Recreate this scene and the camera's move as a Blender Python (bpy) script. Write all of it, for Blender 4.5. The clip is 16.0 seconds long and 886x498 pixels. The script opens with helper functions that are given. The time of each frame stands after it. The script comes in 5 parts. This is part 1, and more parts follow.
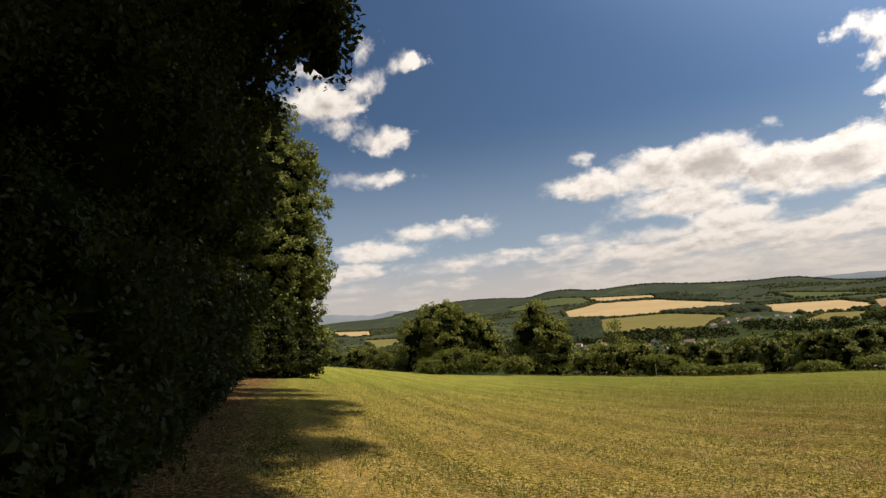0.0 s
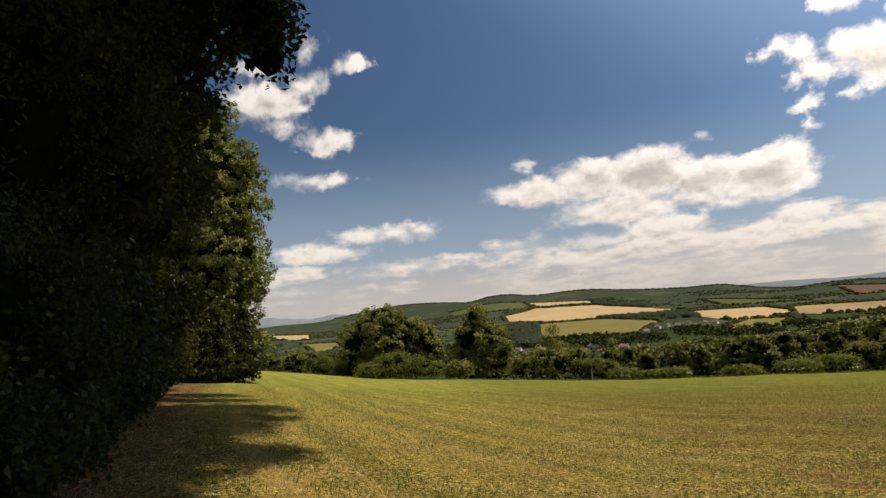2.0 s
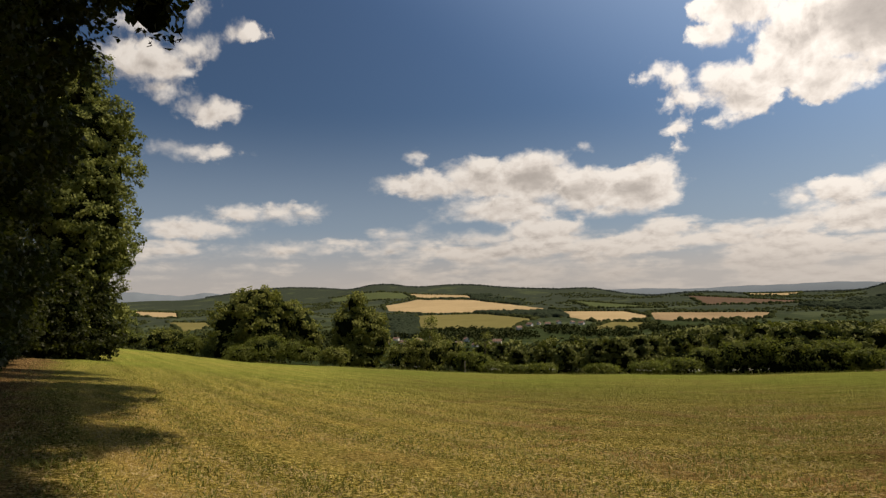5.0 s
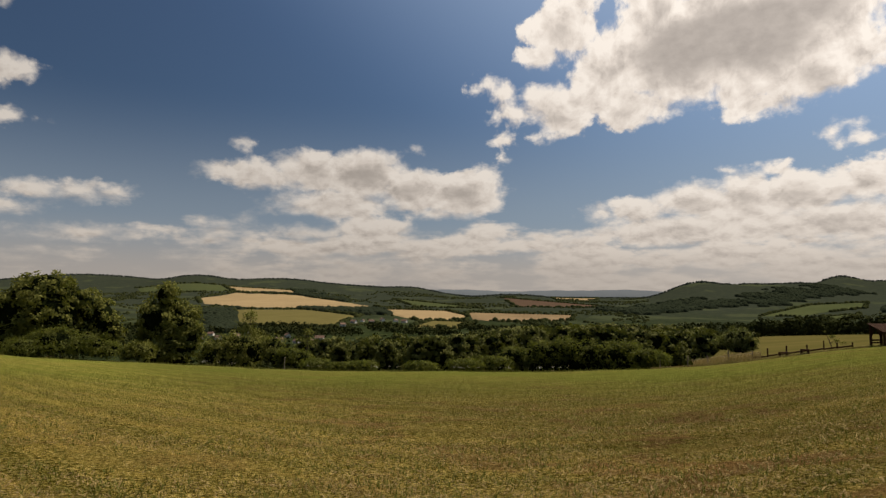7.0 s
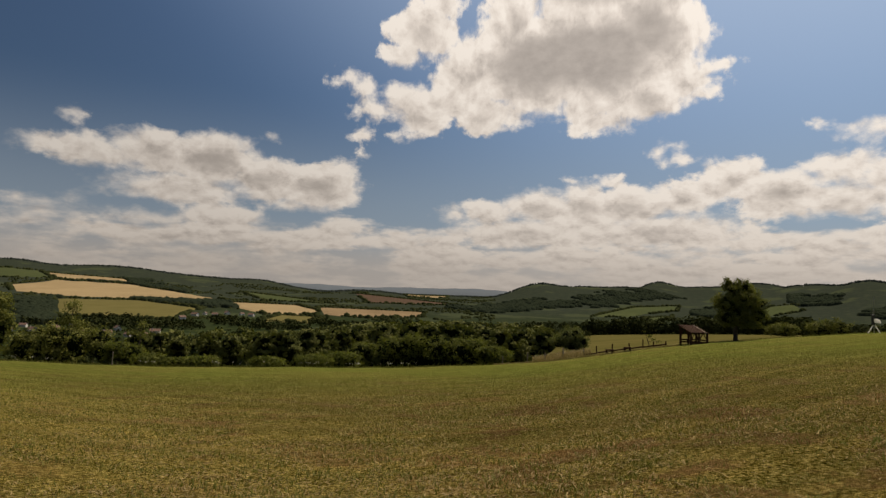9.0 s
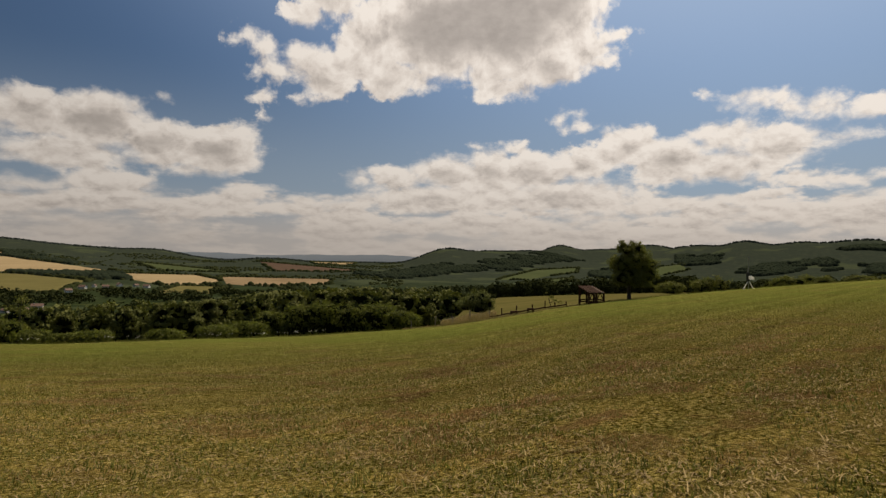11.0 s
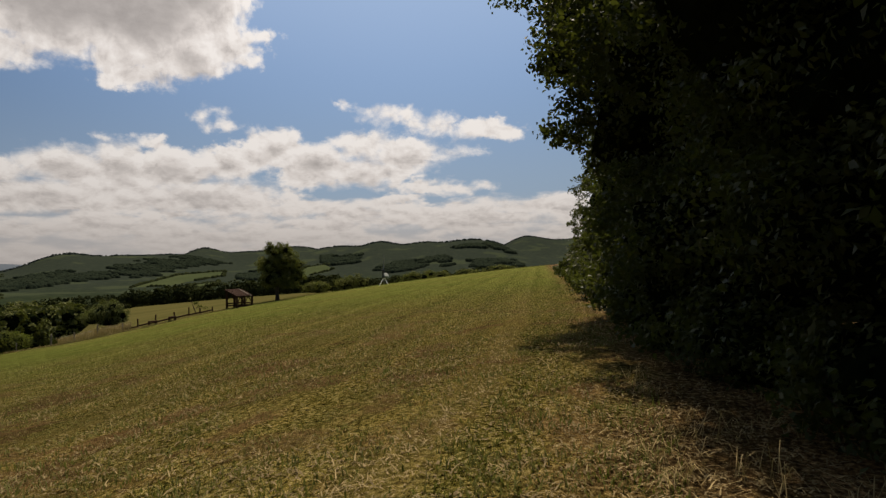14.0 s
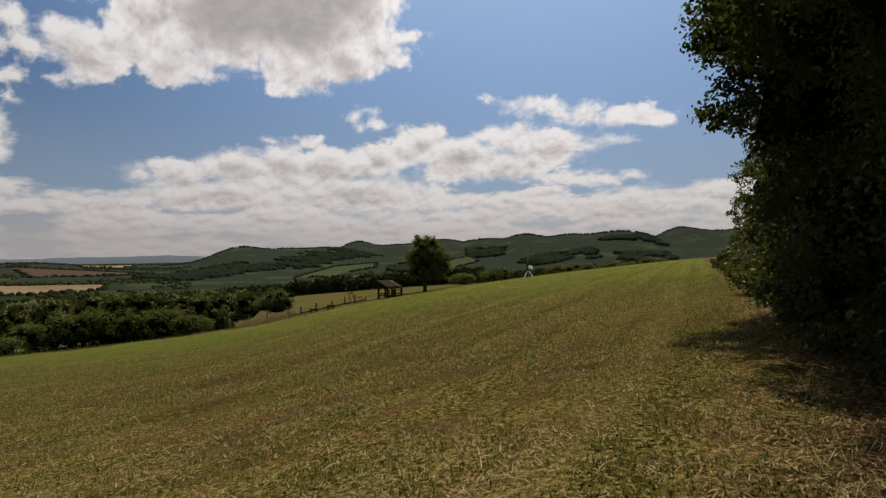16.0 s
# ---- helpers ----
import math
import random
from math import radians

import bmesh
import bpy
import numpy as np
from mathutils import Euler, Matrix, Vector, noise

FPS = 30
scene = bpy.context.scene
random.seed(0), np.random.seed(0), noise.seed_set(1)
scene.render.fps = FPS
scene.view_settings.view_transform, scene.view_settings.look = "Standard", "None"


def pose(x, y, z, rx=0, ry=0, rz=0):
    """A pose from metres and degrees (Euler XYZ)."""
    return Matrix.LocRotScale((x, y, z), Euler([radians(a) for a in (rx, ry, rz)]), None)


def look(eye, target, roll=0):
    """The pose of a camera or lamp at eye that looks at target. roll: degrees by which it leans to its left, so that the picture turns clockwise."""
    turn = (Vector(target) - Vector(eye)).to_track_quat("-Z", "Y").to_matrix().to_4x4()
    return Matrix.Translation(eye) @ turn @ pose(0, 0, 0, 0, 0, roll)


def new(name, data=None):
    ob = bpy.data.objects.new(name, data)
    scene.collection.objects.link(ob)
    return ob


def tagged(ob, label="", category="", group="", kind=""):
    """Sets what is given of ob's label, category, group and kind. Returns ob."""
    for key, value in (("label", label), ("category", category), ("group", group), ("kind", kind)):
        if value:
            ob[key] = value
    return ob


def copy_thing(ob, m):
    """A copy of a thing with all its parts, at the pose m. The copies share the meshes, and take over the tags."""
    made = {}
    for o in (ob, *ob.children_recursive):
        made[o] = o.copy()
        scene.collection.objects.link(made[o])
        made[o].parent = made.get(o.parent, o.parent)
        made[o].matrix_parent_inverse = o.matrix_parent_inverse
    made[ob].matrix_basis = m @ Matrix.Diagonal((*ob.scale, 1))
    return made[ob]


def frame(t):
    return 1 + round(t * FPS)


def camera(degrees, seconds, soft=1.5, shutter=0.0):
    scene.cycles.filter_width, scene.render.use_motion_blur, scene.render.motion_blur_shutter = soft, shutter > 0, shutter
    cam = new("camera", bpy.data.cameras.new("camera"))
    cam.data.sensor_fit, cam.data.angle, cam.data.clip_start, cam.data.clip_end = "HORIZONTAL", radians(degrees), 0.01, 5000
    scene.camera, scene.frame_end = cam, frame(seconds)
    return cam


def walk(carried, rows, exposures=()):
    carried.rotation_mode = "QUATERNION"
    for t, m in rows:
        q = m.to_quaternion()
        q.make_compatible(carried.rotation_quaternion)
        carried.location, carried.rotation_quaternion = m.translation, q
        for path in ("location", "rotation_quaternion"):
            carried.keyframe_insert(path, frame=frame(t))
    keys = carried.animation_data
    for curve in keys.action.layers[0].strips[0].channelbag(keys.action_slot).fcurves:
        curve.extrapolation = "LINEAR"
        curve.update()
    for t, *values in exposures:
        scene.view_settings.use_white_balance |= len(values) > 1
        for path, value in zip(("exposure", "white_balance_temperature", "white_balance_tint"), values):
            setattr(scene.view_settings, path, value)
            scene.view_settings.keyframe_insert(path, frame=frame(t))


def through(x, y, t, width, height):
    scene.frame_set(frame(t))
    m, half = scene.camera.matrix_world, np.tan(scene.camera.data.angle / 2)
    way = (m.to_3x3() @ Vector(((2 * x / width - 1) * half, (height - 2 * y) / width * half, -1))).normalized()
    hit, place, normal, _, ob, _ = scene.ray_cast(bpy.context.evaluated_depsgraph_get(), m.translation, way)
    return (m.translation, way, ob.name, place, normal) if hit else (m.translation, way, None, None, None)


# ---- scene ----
EYE_DEGREES = 70.96
cam = camera(EYE_DEGREES, 16.0, soft=1.4)
EYE = 1.6
PATH = [
    (0, pose(.03, .02, EYE, 96.58, 5.27, 0.61)),
    (0.5, pose(.03, .02, EYE, 96.71, 5.66, -0.51)),
    (1, pose(.03, .02, EYE, 96.44, 4.71, -2.61)),
    (1.5, pose(.03, .02, EYE, 96.41, 4.62, -3.97)),
    (2, pose(.03, .02, EYE, 96.47, 4.94, -4.78)),
    (2.5, pose(.03, .02, EYE, 96.38, 5.39, -5.89)),
    (3, pose(.03, .02, EYE, 95.88, 4.64, -8.20)),
    (5.5, pose(.03, .02, EYE, 94.72, 0.45, -19.58)),
    (6, pose(.03, .02, EYE, 95.21, -0.39, -24.81)),
    (6.5, pose(.03, .02, EYE, 95.04, -0.23, -28.99)),
    (7, pose(.03, .02, EYE, 94.46, -0.44, -31.71)),
    (7.5, pose(.03, .02, EYE, 94.61, -1.16, -36.10)),
    (8, pose(.03, .02, EYE, 94.51, -1.20, -39.95)),
    (8.5, pose(.03, .02, EYE, 94.51, -0.91, -42.74)),
    (9, pose(.03, .02, EYE, 94.37, -1.97, -45.19)),
    (11.5, pose(.03, .02, EYE, 90.64, -0.31, -57.61)),
    (12, pose(.03, .02, EYE, 90.86, 0.08, -63.58)),
    (12.5, pose(.03, .02, EYE, 91.54, 0.06, -71.29)),
    (13, pose(.03, .02, EYE, 90.50, -0.76, -78.39)),
    (13.5, pose(.03, .02, EYE, 91.31, -0.73, -83.30)),
    (14, pose(.03, .02, EYE, 91.55, 1.02, -85.25)),
    (14.5, pose(.03, .02, EYE, 90.50, 1.56, -84.34)),
    (15, pose(.03, .02, EYE, 90.04, 0.98, -82.40)),
    (15.5, pose(.03, .02, EYE, 90.38, 0.76, -77.72)),
    (16, pose(.03, .02, EYE, 91.07, 0.90, -72.01)),
]
walk(cam, PATH, exposures=[(0, .62, 7000, 13), (3, .52, 7100, 13), (5.5, .20, 7150, 13), (9, -.14, 7250, 13), (12.5, -.14, 7000, 13), (14.5, -.14, 6650, 13), (16, -.16, 6450, 13)])

# ---------------------------------------------------------------- light
SUN_BEARING, SUN_HEIGHT = -84.0, 60.0


def link(tree, a, b):
    tree.links.new(a, b)


class Graph:
    """Small helper to write node graphs as expressions."""

    def __init__(self, tree):
        self.t = tree
        self.n = tree.nodes

    def put(self, node, index, value):
        if value is None:
            return
        if isinstance(value, bpy.types.NodeSocket):
            self.t.links.new(value, node.inputs[index])
        else:
            node.inputs[index].default_value = value

    def math(self, op, a, b=None, c=None, clamp=False):
        node = self.n.new("ShaderNodeMath")
        node.operation, node.use_clamp = op, clamp
        for i, v in enumerate((a, b, c)):
            self.put(node, i, v)
        return node.outputs[0]

    def vec(self, op, a, b=None, c=None):
        node = self.n.new("ShaderNodeVectorMath")
        node.operation = op
        for i, v in enumerate((a, b, c)):
            self.put(node, i, v)
        return node.outputs["Value" if op in ("LENGTH", "DOT_PRODUCT") else "Vector"]

    def xyz(self, x, y, z):
        node = self.n.new("ShaderNodeCombineXYZ")
        for i, v in enumerate((x, y, z)):
            self.put(node, i, v)
        return node.outputs[0]

    def split(self, v):
        node = self.n.new("ShaderNodeSeparateXYZ")
        self.put(node, 0, v)
        return node.outputs

    def noise(self, v, scale, detail=3.0, rough=.55, color=False, lac=2.0):
        node = self.n.new("ShaderNodeTexNoise")
        self.put(node, "Vector", v)
        self.put(node, "Scale", scale)
        node.inputs["Detail"].default_value = detail
        node.inputs["Roughness"].default_value = rough
        node.inputs["Lacunarity"].default_value = lac
        return node.outputs["Color" if color else "Fac"]

    def span(self, v, a, b, lo=0.0, hi=1.0, smooth=True):
        node = self.n.new("ShaderNodeMapRange")
        node.interpolation_type = "SMOOTHSTEP" if smooth else "LINEAR"
        for i, q in enumerate((v, a, b, lo, hi)):
            self.put(node, i, q)
        return node.outputs[0]

    def ramp(self, fac, *stops):
        node = self.n.new("ShaderNodeValToRGB")
        el = node.color_ramp.elements
        while len(el) < len(stops):
            el.new(1.0)
        for e, (p, c) in zip(el, stops):
            e.position, e.color = p, (*c, 1)
        self.put(node, 0, fac)
        return node.outputs[0]

    def mix(self, fac, a, b, blend="MIX"):
        node = self.n.new("ShaderNodeMix")
        node.data_type, node.blend_type = "RGBA", blend
        self.put(node, 0, fac)
        self.put(node, 6, a if isinstance(a, bpy.types.NodeSocket) else (*a, 1))
        self.put(node, 7, b if isinstance(b, bpy.types.NodeSocket) else (*b, 1))
        return node.outputs[2]

    def bump(self, h, strength, distance):
        node = self.n.new("ShaderNodeBump")
        node.inputs["Strength"].default_value, node.inputs["Distance"].default_value = strength, distance
        self.put(node, "Height", h)
        return node.outputs[0]

    def attribute(self, name, out="Fac"):
        node = self.n.new("ShaderNodeAttribute")
        node.attribute_name = name
        return node.outputs[out]

    def coords(self, out="Object"):
        return self.n.new("ShaderNodeTexCoord").outputs[out]


# clouds as soft ellipses on the sky: bearing, height, half-width, half-height (degrees)
CLOUDS_WEST = ((9.9, 20.3, 3.8, 1.6), (6.3, 21.8, 1.8, 0.96), (8.7, 18.4, 1.7, 0.79), (11.2, 22.7, 1.6, 0.47), (5.5, 24.8, 0.9, 0.75), (2.1, 23.4, 1.4, 0.67), (4.6, 16.8, 2.4, 1), (6.2, 13.4, 2.9, 0.66), (-1, 8.3, 3.5, 0.93), (2.4, 8.1, 2.6, 0.73), (6.5, 6.8, 4.4, 0.83), (-1.8, 5.1, 4.9, 0.57), (1.2, 4.6, 3.1, 0.36), (7.8, 3.5, 2, 0.41), (3.2, 2.8, 1.8, 0.26), (-6.2, 5.5, 2.1, 0.36), (-13.4, 13.5, 1, 0.49))
CLOUDS_NORTH = ((-11.3, 10.9, 1.8, 0.88), (-14.9, 10.6, 3.1, 1.46), (-19.9, 11.3, 4.3, 1.89), (-24.5, 11.1, 4.3, 2.44), (-28.9, 9.8, 4.2, 2), (-33.5, 9.4, 4.1, 2.14), (-35.4, 11.2, 1.3, 0.92), (-21.8, 8.4, 6, 1.36), (-25.2, 6.3, 3.7, 1.09), (-31.3, 7.7, 3, 0.61), (-35.2, 5.3, 3, 0.77), (-15.8, 7.6, 0.8, 0.6), (-19.7, 5.7, 4.9, 0.77), (-13.7, 6.7, 1, 0.45), (-10.4, 6.4, 1.2, 0.53), (-10.3, 4.9, 2.6, 0.4), (-16.7, 4.3, 4.2, 0.47), (-14.1, 13.3, 0.8, 0.4), (-28.6, 13.5, 0.5, 0.2))
CLOUDS_HIGH = ((-56.9, 21.6, 6.5, 4.84), (-47.1, 20.1, 2.9, 3.13), (-48.6, 16.6, 3.7, 1.68), (-34.8, 18.8, 0.7, 0.48), (-64.3, 13.1, 0.7, 0.24), (-65.9, 13.6, 0.6, 0.23), (-42.7, 23.5, 3.3, 2.33), (-44.1, 25.6, 2, 1.72), (-40.7, 21.4, 2, 1.05), (-35.4, 19.1, 1, 0.68), (-37.5, 18.3, 1.4, 0.98), (-38.1, 16.7, 1.9, 0.89), (-42.5, 16.1, 2.9, 1.7), (-41.4, 17.8, 2.6, 1.58), (-45.5, 18.5, 2.4, 2.06), (-53, 20.9, 6.2, 4.48), (-51.2, 24.6, 3.2, 3.18), (-59.4, 21.4, 6.6, 5.03), (-63.5, 23.4, 4.9, 5.23), (-58.8, 15.9, 3.4, 1.16), (-62.9, 17.7, 3.8, 1.95), (-66.5, 18.7, 2.6, 1.8), (-68.5, 19.6, 1.5, 0.7), (-66.7, 24.2, 1.6, 2.54), (-59.4, 29.4, 8.4, 4.93), (-37.2, 14.3, 1, 0.45), (-37.1, 12.8, 0.4, 0.3), (-40.2, 14.6, 0.5, 0.3))
CLOUDS_EAST = ((-45.8, 7.6, 1.5, 0.74), (-49.2, 7.7, 3.1, 1.24), (-53.9, 8.4, 3.8, 1.62), (-52, 6, 6.5, 1.56), (-57.8, 8.5, 3, 2.09), (-61.8, 8.6, 4.1, 1.82), (-65.9, 9.2, 3.1, 1.63), (-70, 10.6, 2.7, 1.83), (-73.7, 9.2, 3.5, 2.04), (-78.4, 11, 3.5, 1.21), (-82, 10.1, 3.9, 1.6), (-86.9, 10.5, 2.1, 0.49), (-78.4, 8.7, 5.1, 1.42), (-64.3, 6.3, 8.2, 1.64), (-84.9, 7.2, 4.2, 0.6), (-80.2, 13.7, 2.7, 0.79), (-84.5, 12.9, 3, 0.88), (-88.9, 12.5, 2.4, 1.05), (-91.3, 12, 1.7, 0.66), (-66.1, 12.5, 0.8, 0.3), (-64.6, 12.3, 0.6, 0.25), (-60, 10.6, 1, 0.5), (-76.3, 14.6, 0.5, 0.3), (-59.8, 3.5, 8.5, 1.02), (-70, 5.1, 5.2, 0.73), (-75.8, 3.9, 6.2, 0.83), (-88.3, 4.4, 8.1, 1.19), (-45.4, 3.7, 5.1, 0.65), (-56.8, 10.8, 0.7, 0.39))


def cloud_field():
    """Node group: bearing and height on the sky to thickness of cloud and its billows."""
    g = bpy.data.node_groups.new("cloud_field", "ShaderNodeTree")
    g.interface.new_socket("place", in_out="INPUT", socket_type="NodeSocketVector")
    g.interface.new_socket("thickness", in_out="OUTPUT", socket_type="NodeSocketFloat")
    g.interface.new_socket("billow", in_out="OUTPUT", socket_type="NodeSocketFloat")
    g.interface.new_socket("depth", in_out="OUTPUT", socket_type="NodeSocketFloat")
    q = Graph(g)
    place = g.nodes.new("NodeGroupInput").outputs[0]
    az, el, _ = q.split(place)
    # flatter and finer towards the horizon
    tall = q.math("MULTIPLY", q.math("LOGARITHM", q.math("ADD", q.math("MAXIMUM", el, -4.0), 6.0), math.e), 24.0)
    thin = q.math("MULTIPLY", q.math("ADD", el, 3.0), 1 / 25.0)
    grain = q.xyz(az, tall, 0.0)
    big = q.noise(grain, .30, 3.0, .5, color=True)
    small = q.noise(grain, .55, 7.0, .58)
    swirl = q.vec("MULTIPLY", q.vec("SUBTRACT", big, (.5, .5, .5)), (2.6, 2.2, 0.0))
    cells = g.nodes.new("ShaderNodeTexVoronoi")
    cells.voronoi_dimensions, cells.feature, cells.normalize = "2D", "F1", True
    for key, value in (("Scale", .46), ("Detail", 3.5), ("Roughness", .52), ("Lacunarity", 2.3)):
        cells.inputs[key].default_value = value
    link(g, q.vec("ADD", grain, swirl), cells.inputs["Vector"])
    billow = q.math("SUBTRACT", 1.0, cells.outputs["Distance"])
    puff = q.vec("MULTIPLY", q.vec("SUBTRACT", big, (.5, .5, .5)), q.xyz(2.0, q.math("MULTIPLY", thin, 1.8), 0.0))
    warped = q.vec("ADD", place, puff)
    near = None
    for a, e, ra, re in CLOUDS_WEST + CLOUDS_NORTH + CLOUDS_HIGH + CLOUDS_EAST:
        d = q.vec("LENGTH", q.vec("MULTIPLY_ADD", warped, (1 / ra, 1 / re, 0.0), (-a / ra, -e / re, 0.0)))
        # distance from the rim in degrees, so that small and large clouds are ragged alike
        s = q.math("MULTIPLY_ADD", d, -min(ra, re * 1.7), min(ra, re * 1.7))
        near = s if near is None else q.math("SMOOTH_MAX", near, s, .7)
    ragged = q.math("MULTIPLY_ADD", q.math("SUBTRACT", billow, .62), q.math("MULTIPLY_ADD", thin, 2.6, .5), near)
    ragged = q.math("MULTIPLY_ADD", q.math("SUBTRACT", small, .5), q.math("MULTIPLY_ADD", thin, 3.0, .7), ragged)
    # flat broken cloud low over the hills, thinner in the west, and scattered cloud outside the part that is seen
    streak = q.noise(q.vec("MULTIPLY", grain, (.12, .20, 1.0)), 1.0, 5.0, .52)
    low = q.math("ADD", q.span(el, 10.0, 5.0, -5.0, 0.0), q.math("MULTIPLY_ADD", streak, 9.0, -4.1))
    low = q.math("ADD", low, q.span(az, -24.0, 2.0, .3, -.7))
    low = q.math("MULTIPLY_ADD", q.math("SUBTRACT", billow, .62), 1.0, low)
    ragged = q.math("MAXIMUM", ragged, low)
    loose = q.math("ADD", q.span(el, 30.0, 38.0, -9.0, 0.0), q.math("MULTIPLY_ADD", q.noise(place, .055, 4.0, .55), 16.0, -8.6))
    ragged = q.math("MAXIMUM", ragged, loose)
    out = g.nodes.new("NodeGroupOutput")
    link(g, ragged, out.inputs[0])
    link(g, billow, out.inputs[1])
    link(g, near, out.inputs[2])
    return g


def make_world():
    w = bpy.data.worlds.new("sky")
    scene.world = w
    w.use_nodes = True
    t = w.node_tree
    t.nodes.clear()
    q = Graph(t)
    sky = t.nodes.new("ShaderNodeTexSky")
    sky.sky_type, sky.sun_disc = "NISHITA", False
    sky.sun_elevation, sky.sun_rotation = radians(SUN_HEIGHT), radians(-SUN_BEARING)
    sky.altitude, sky.air_density, sky.dust_density, sky.ozone_density = 300, 1.0, 1.2, 2.5
    x, y, z = q.split(q.vec("NORMALIZE", q.coords("Generated")))
    az = q.math("MULTIPLY", q.math("ARCTAN2", q.math("MULTIPLY", x, -1.0), y), 180 / math.pi)
    el = q.math("MULTIPLY", q.math("ARCSINE", z), 180 / math.pi)
    place = q.xyz(az, el, 0.0)
    group = cloud_field()

    def thickness(v):
        node = t.nodes.new("ShaderNodeGroup")
        node.node_tree = group
        link(t, v, node.inputs[0])
        return node.outputs

    here, billow, depth = thickness(place)
    step = q.span(el, 0.0, 20.0, .25, 1.0, False)
    sunward, lit_billow, _ = thickness(q.vec("MULTIPLY_ADD", q.xyz(-.45, 1.1, 0.0), q.xyz(step, step, 0.0), place))
    fine = q.noise(q.vec("MULTIPLY", place, (1.0, 1.7, 1.0)), .8, 6.0, .6)
    wisp = q.noise(q.vec("MULTIPLY", place, (1.0, 1.5, 1.0)), .16, 3.0, .5)
    rim = q.math("MULTIPLY", q.span(wisp, .36, .64, .55, 1.9), q.span(az, -38.0, -5.0, .8, 1.3))
    cover = q.span(q.math("MULTIPLY_ADD", q.math("SUBTRACT", fine, .5), 1.2, here), -.4, rim)
    # the thick middle is grey, the rims and the billows that face the sun are white
    shade = q.math("ADD", q.math("MULTIPLY", q.span(depth, .9, 4.4), .56), q.math("MULTIPLY", q.span(sunward, -.2, 2.4), .34))
    shade = q.math("MULTIPLY_ADD", q.math("SUBTRACT", lit_billow, billow), q.span(depth, 1.4, 4.2, 1.15, .15), shade)
    shade = q.math("MULTIPLY_ADD", q.math("SUBTRACT", fine, .5), q.span(depth, .5, 3.0, .55, .3), shade)
    cloud = q.ramp(shade, (0.0, (8.1, 7.85, 7.5)), (.4, (6.6, 6.25, 5.9)), (1.0, (3.3, 3.08, 2.9)))
    cloud = q.mix(q.span(el, 10.0, 2.0, 0.0, .7), cloud, q.mix(q.span(shade, 0.0, .8), (6.2, 5.8, 5.4), (3.9, 3.65, 3.5)))
    cloud = q.mix(q.span(el, 5.0, 1.5, 0.0, .65), cloud, (4.75, 4.5, 4.3))
    # milky air near the horizon
    r, e = radians(SUN_BEARING), radians(SUN_HEIGHT)
    toward = q.vec("DOT_PRODUCT", q.xyz(x, y, z), (-math.sin(r) * math.cos(e), math.cos(r) * math.cos(e), math.sin(e)))
    blue = q.mix(1.0, sky.outputs[0], (.335, .43, .51), "MULTIPLY")
    blue = q.vec("SCALE", blue)
    link(t, q.span(toward, .45, .95, 1.0, 1.7), blue.node.inputs["Scale"])
    blue = q.mix(q.span(toward, .5, .96, 0.0, .42), blue, (5.3, 6.5, 7.6))
    clear = q.mix(q.span(el, 18.0, 3.0, 0.0, .65), blue, (3.4, 4.25, 5.3))
    clear = q.mix(q.span(el, 7.0, 1.5, 0.0, .9), clear, (4.6, 4.4, 4.25))
    seen = q.mix(q.math("MULTIPLY", cover, .96), clear, cloud)
    # the whole sky is brighter round the sun
    seen = q.vec("SCALE", seen)
    link(t, q.span(toward, .25, .95, .89, 1.56), seen.node.inputs["Scale"])
    bg = t.nodes.new("ShaderNodeBackground")
    bg.inputs[1].default_value = .085
    link(t, seen, bg.inputs[0])
    link(t, bg.outputs[0], t.nodes.new("ShaderNodeOutputWorld").inputs[0])


make_world()
sun = new("sun", bpy.data.lights.new("sun", "SUN"))
sun.data.energy, sun.data.angle, sun.data.color = 5.0, radians(.6), (1.0, .87, .69)
_r, _e = radians(SUN_BEARING), radians(SUN_HEIGHT)
sun.matrix_world = look((-math.sin(_r) * math.cos(_e) * 100, math.cos(_r) * math.cos(_e) * 100, math.sin(_e) * 100), (0, 0, 0))


# ---------------------------------------------------------------- materials
def material(name, build, rough=.8, spec=.3):
    m = bpy.data.materials.new(name)
    m.use_nodes = True
    q = Graph(m.node_tree)
    shader = m.node_tree.nodes["Principled BSDF"]
    shader.inputs["Roughness"].default_value = rough
    shader.inputs["Specular IOR Level"].default_value = spec
    color, normal, *more = build(q)
    q.put(shader, "Base Color", color)
    q.put(shader, "Normal", normal)
    if more:
        q.put(shader, "Roughness", more[0])
    return m


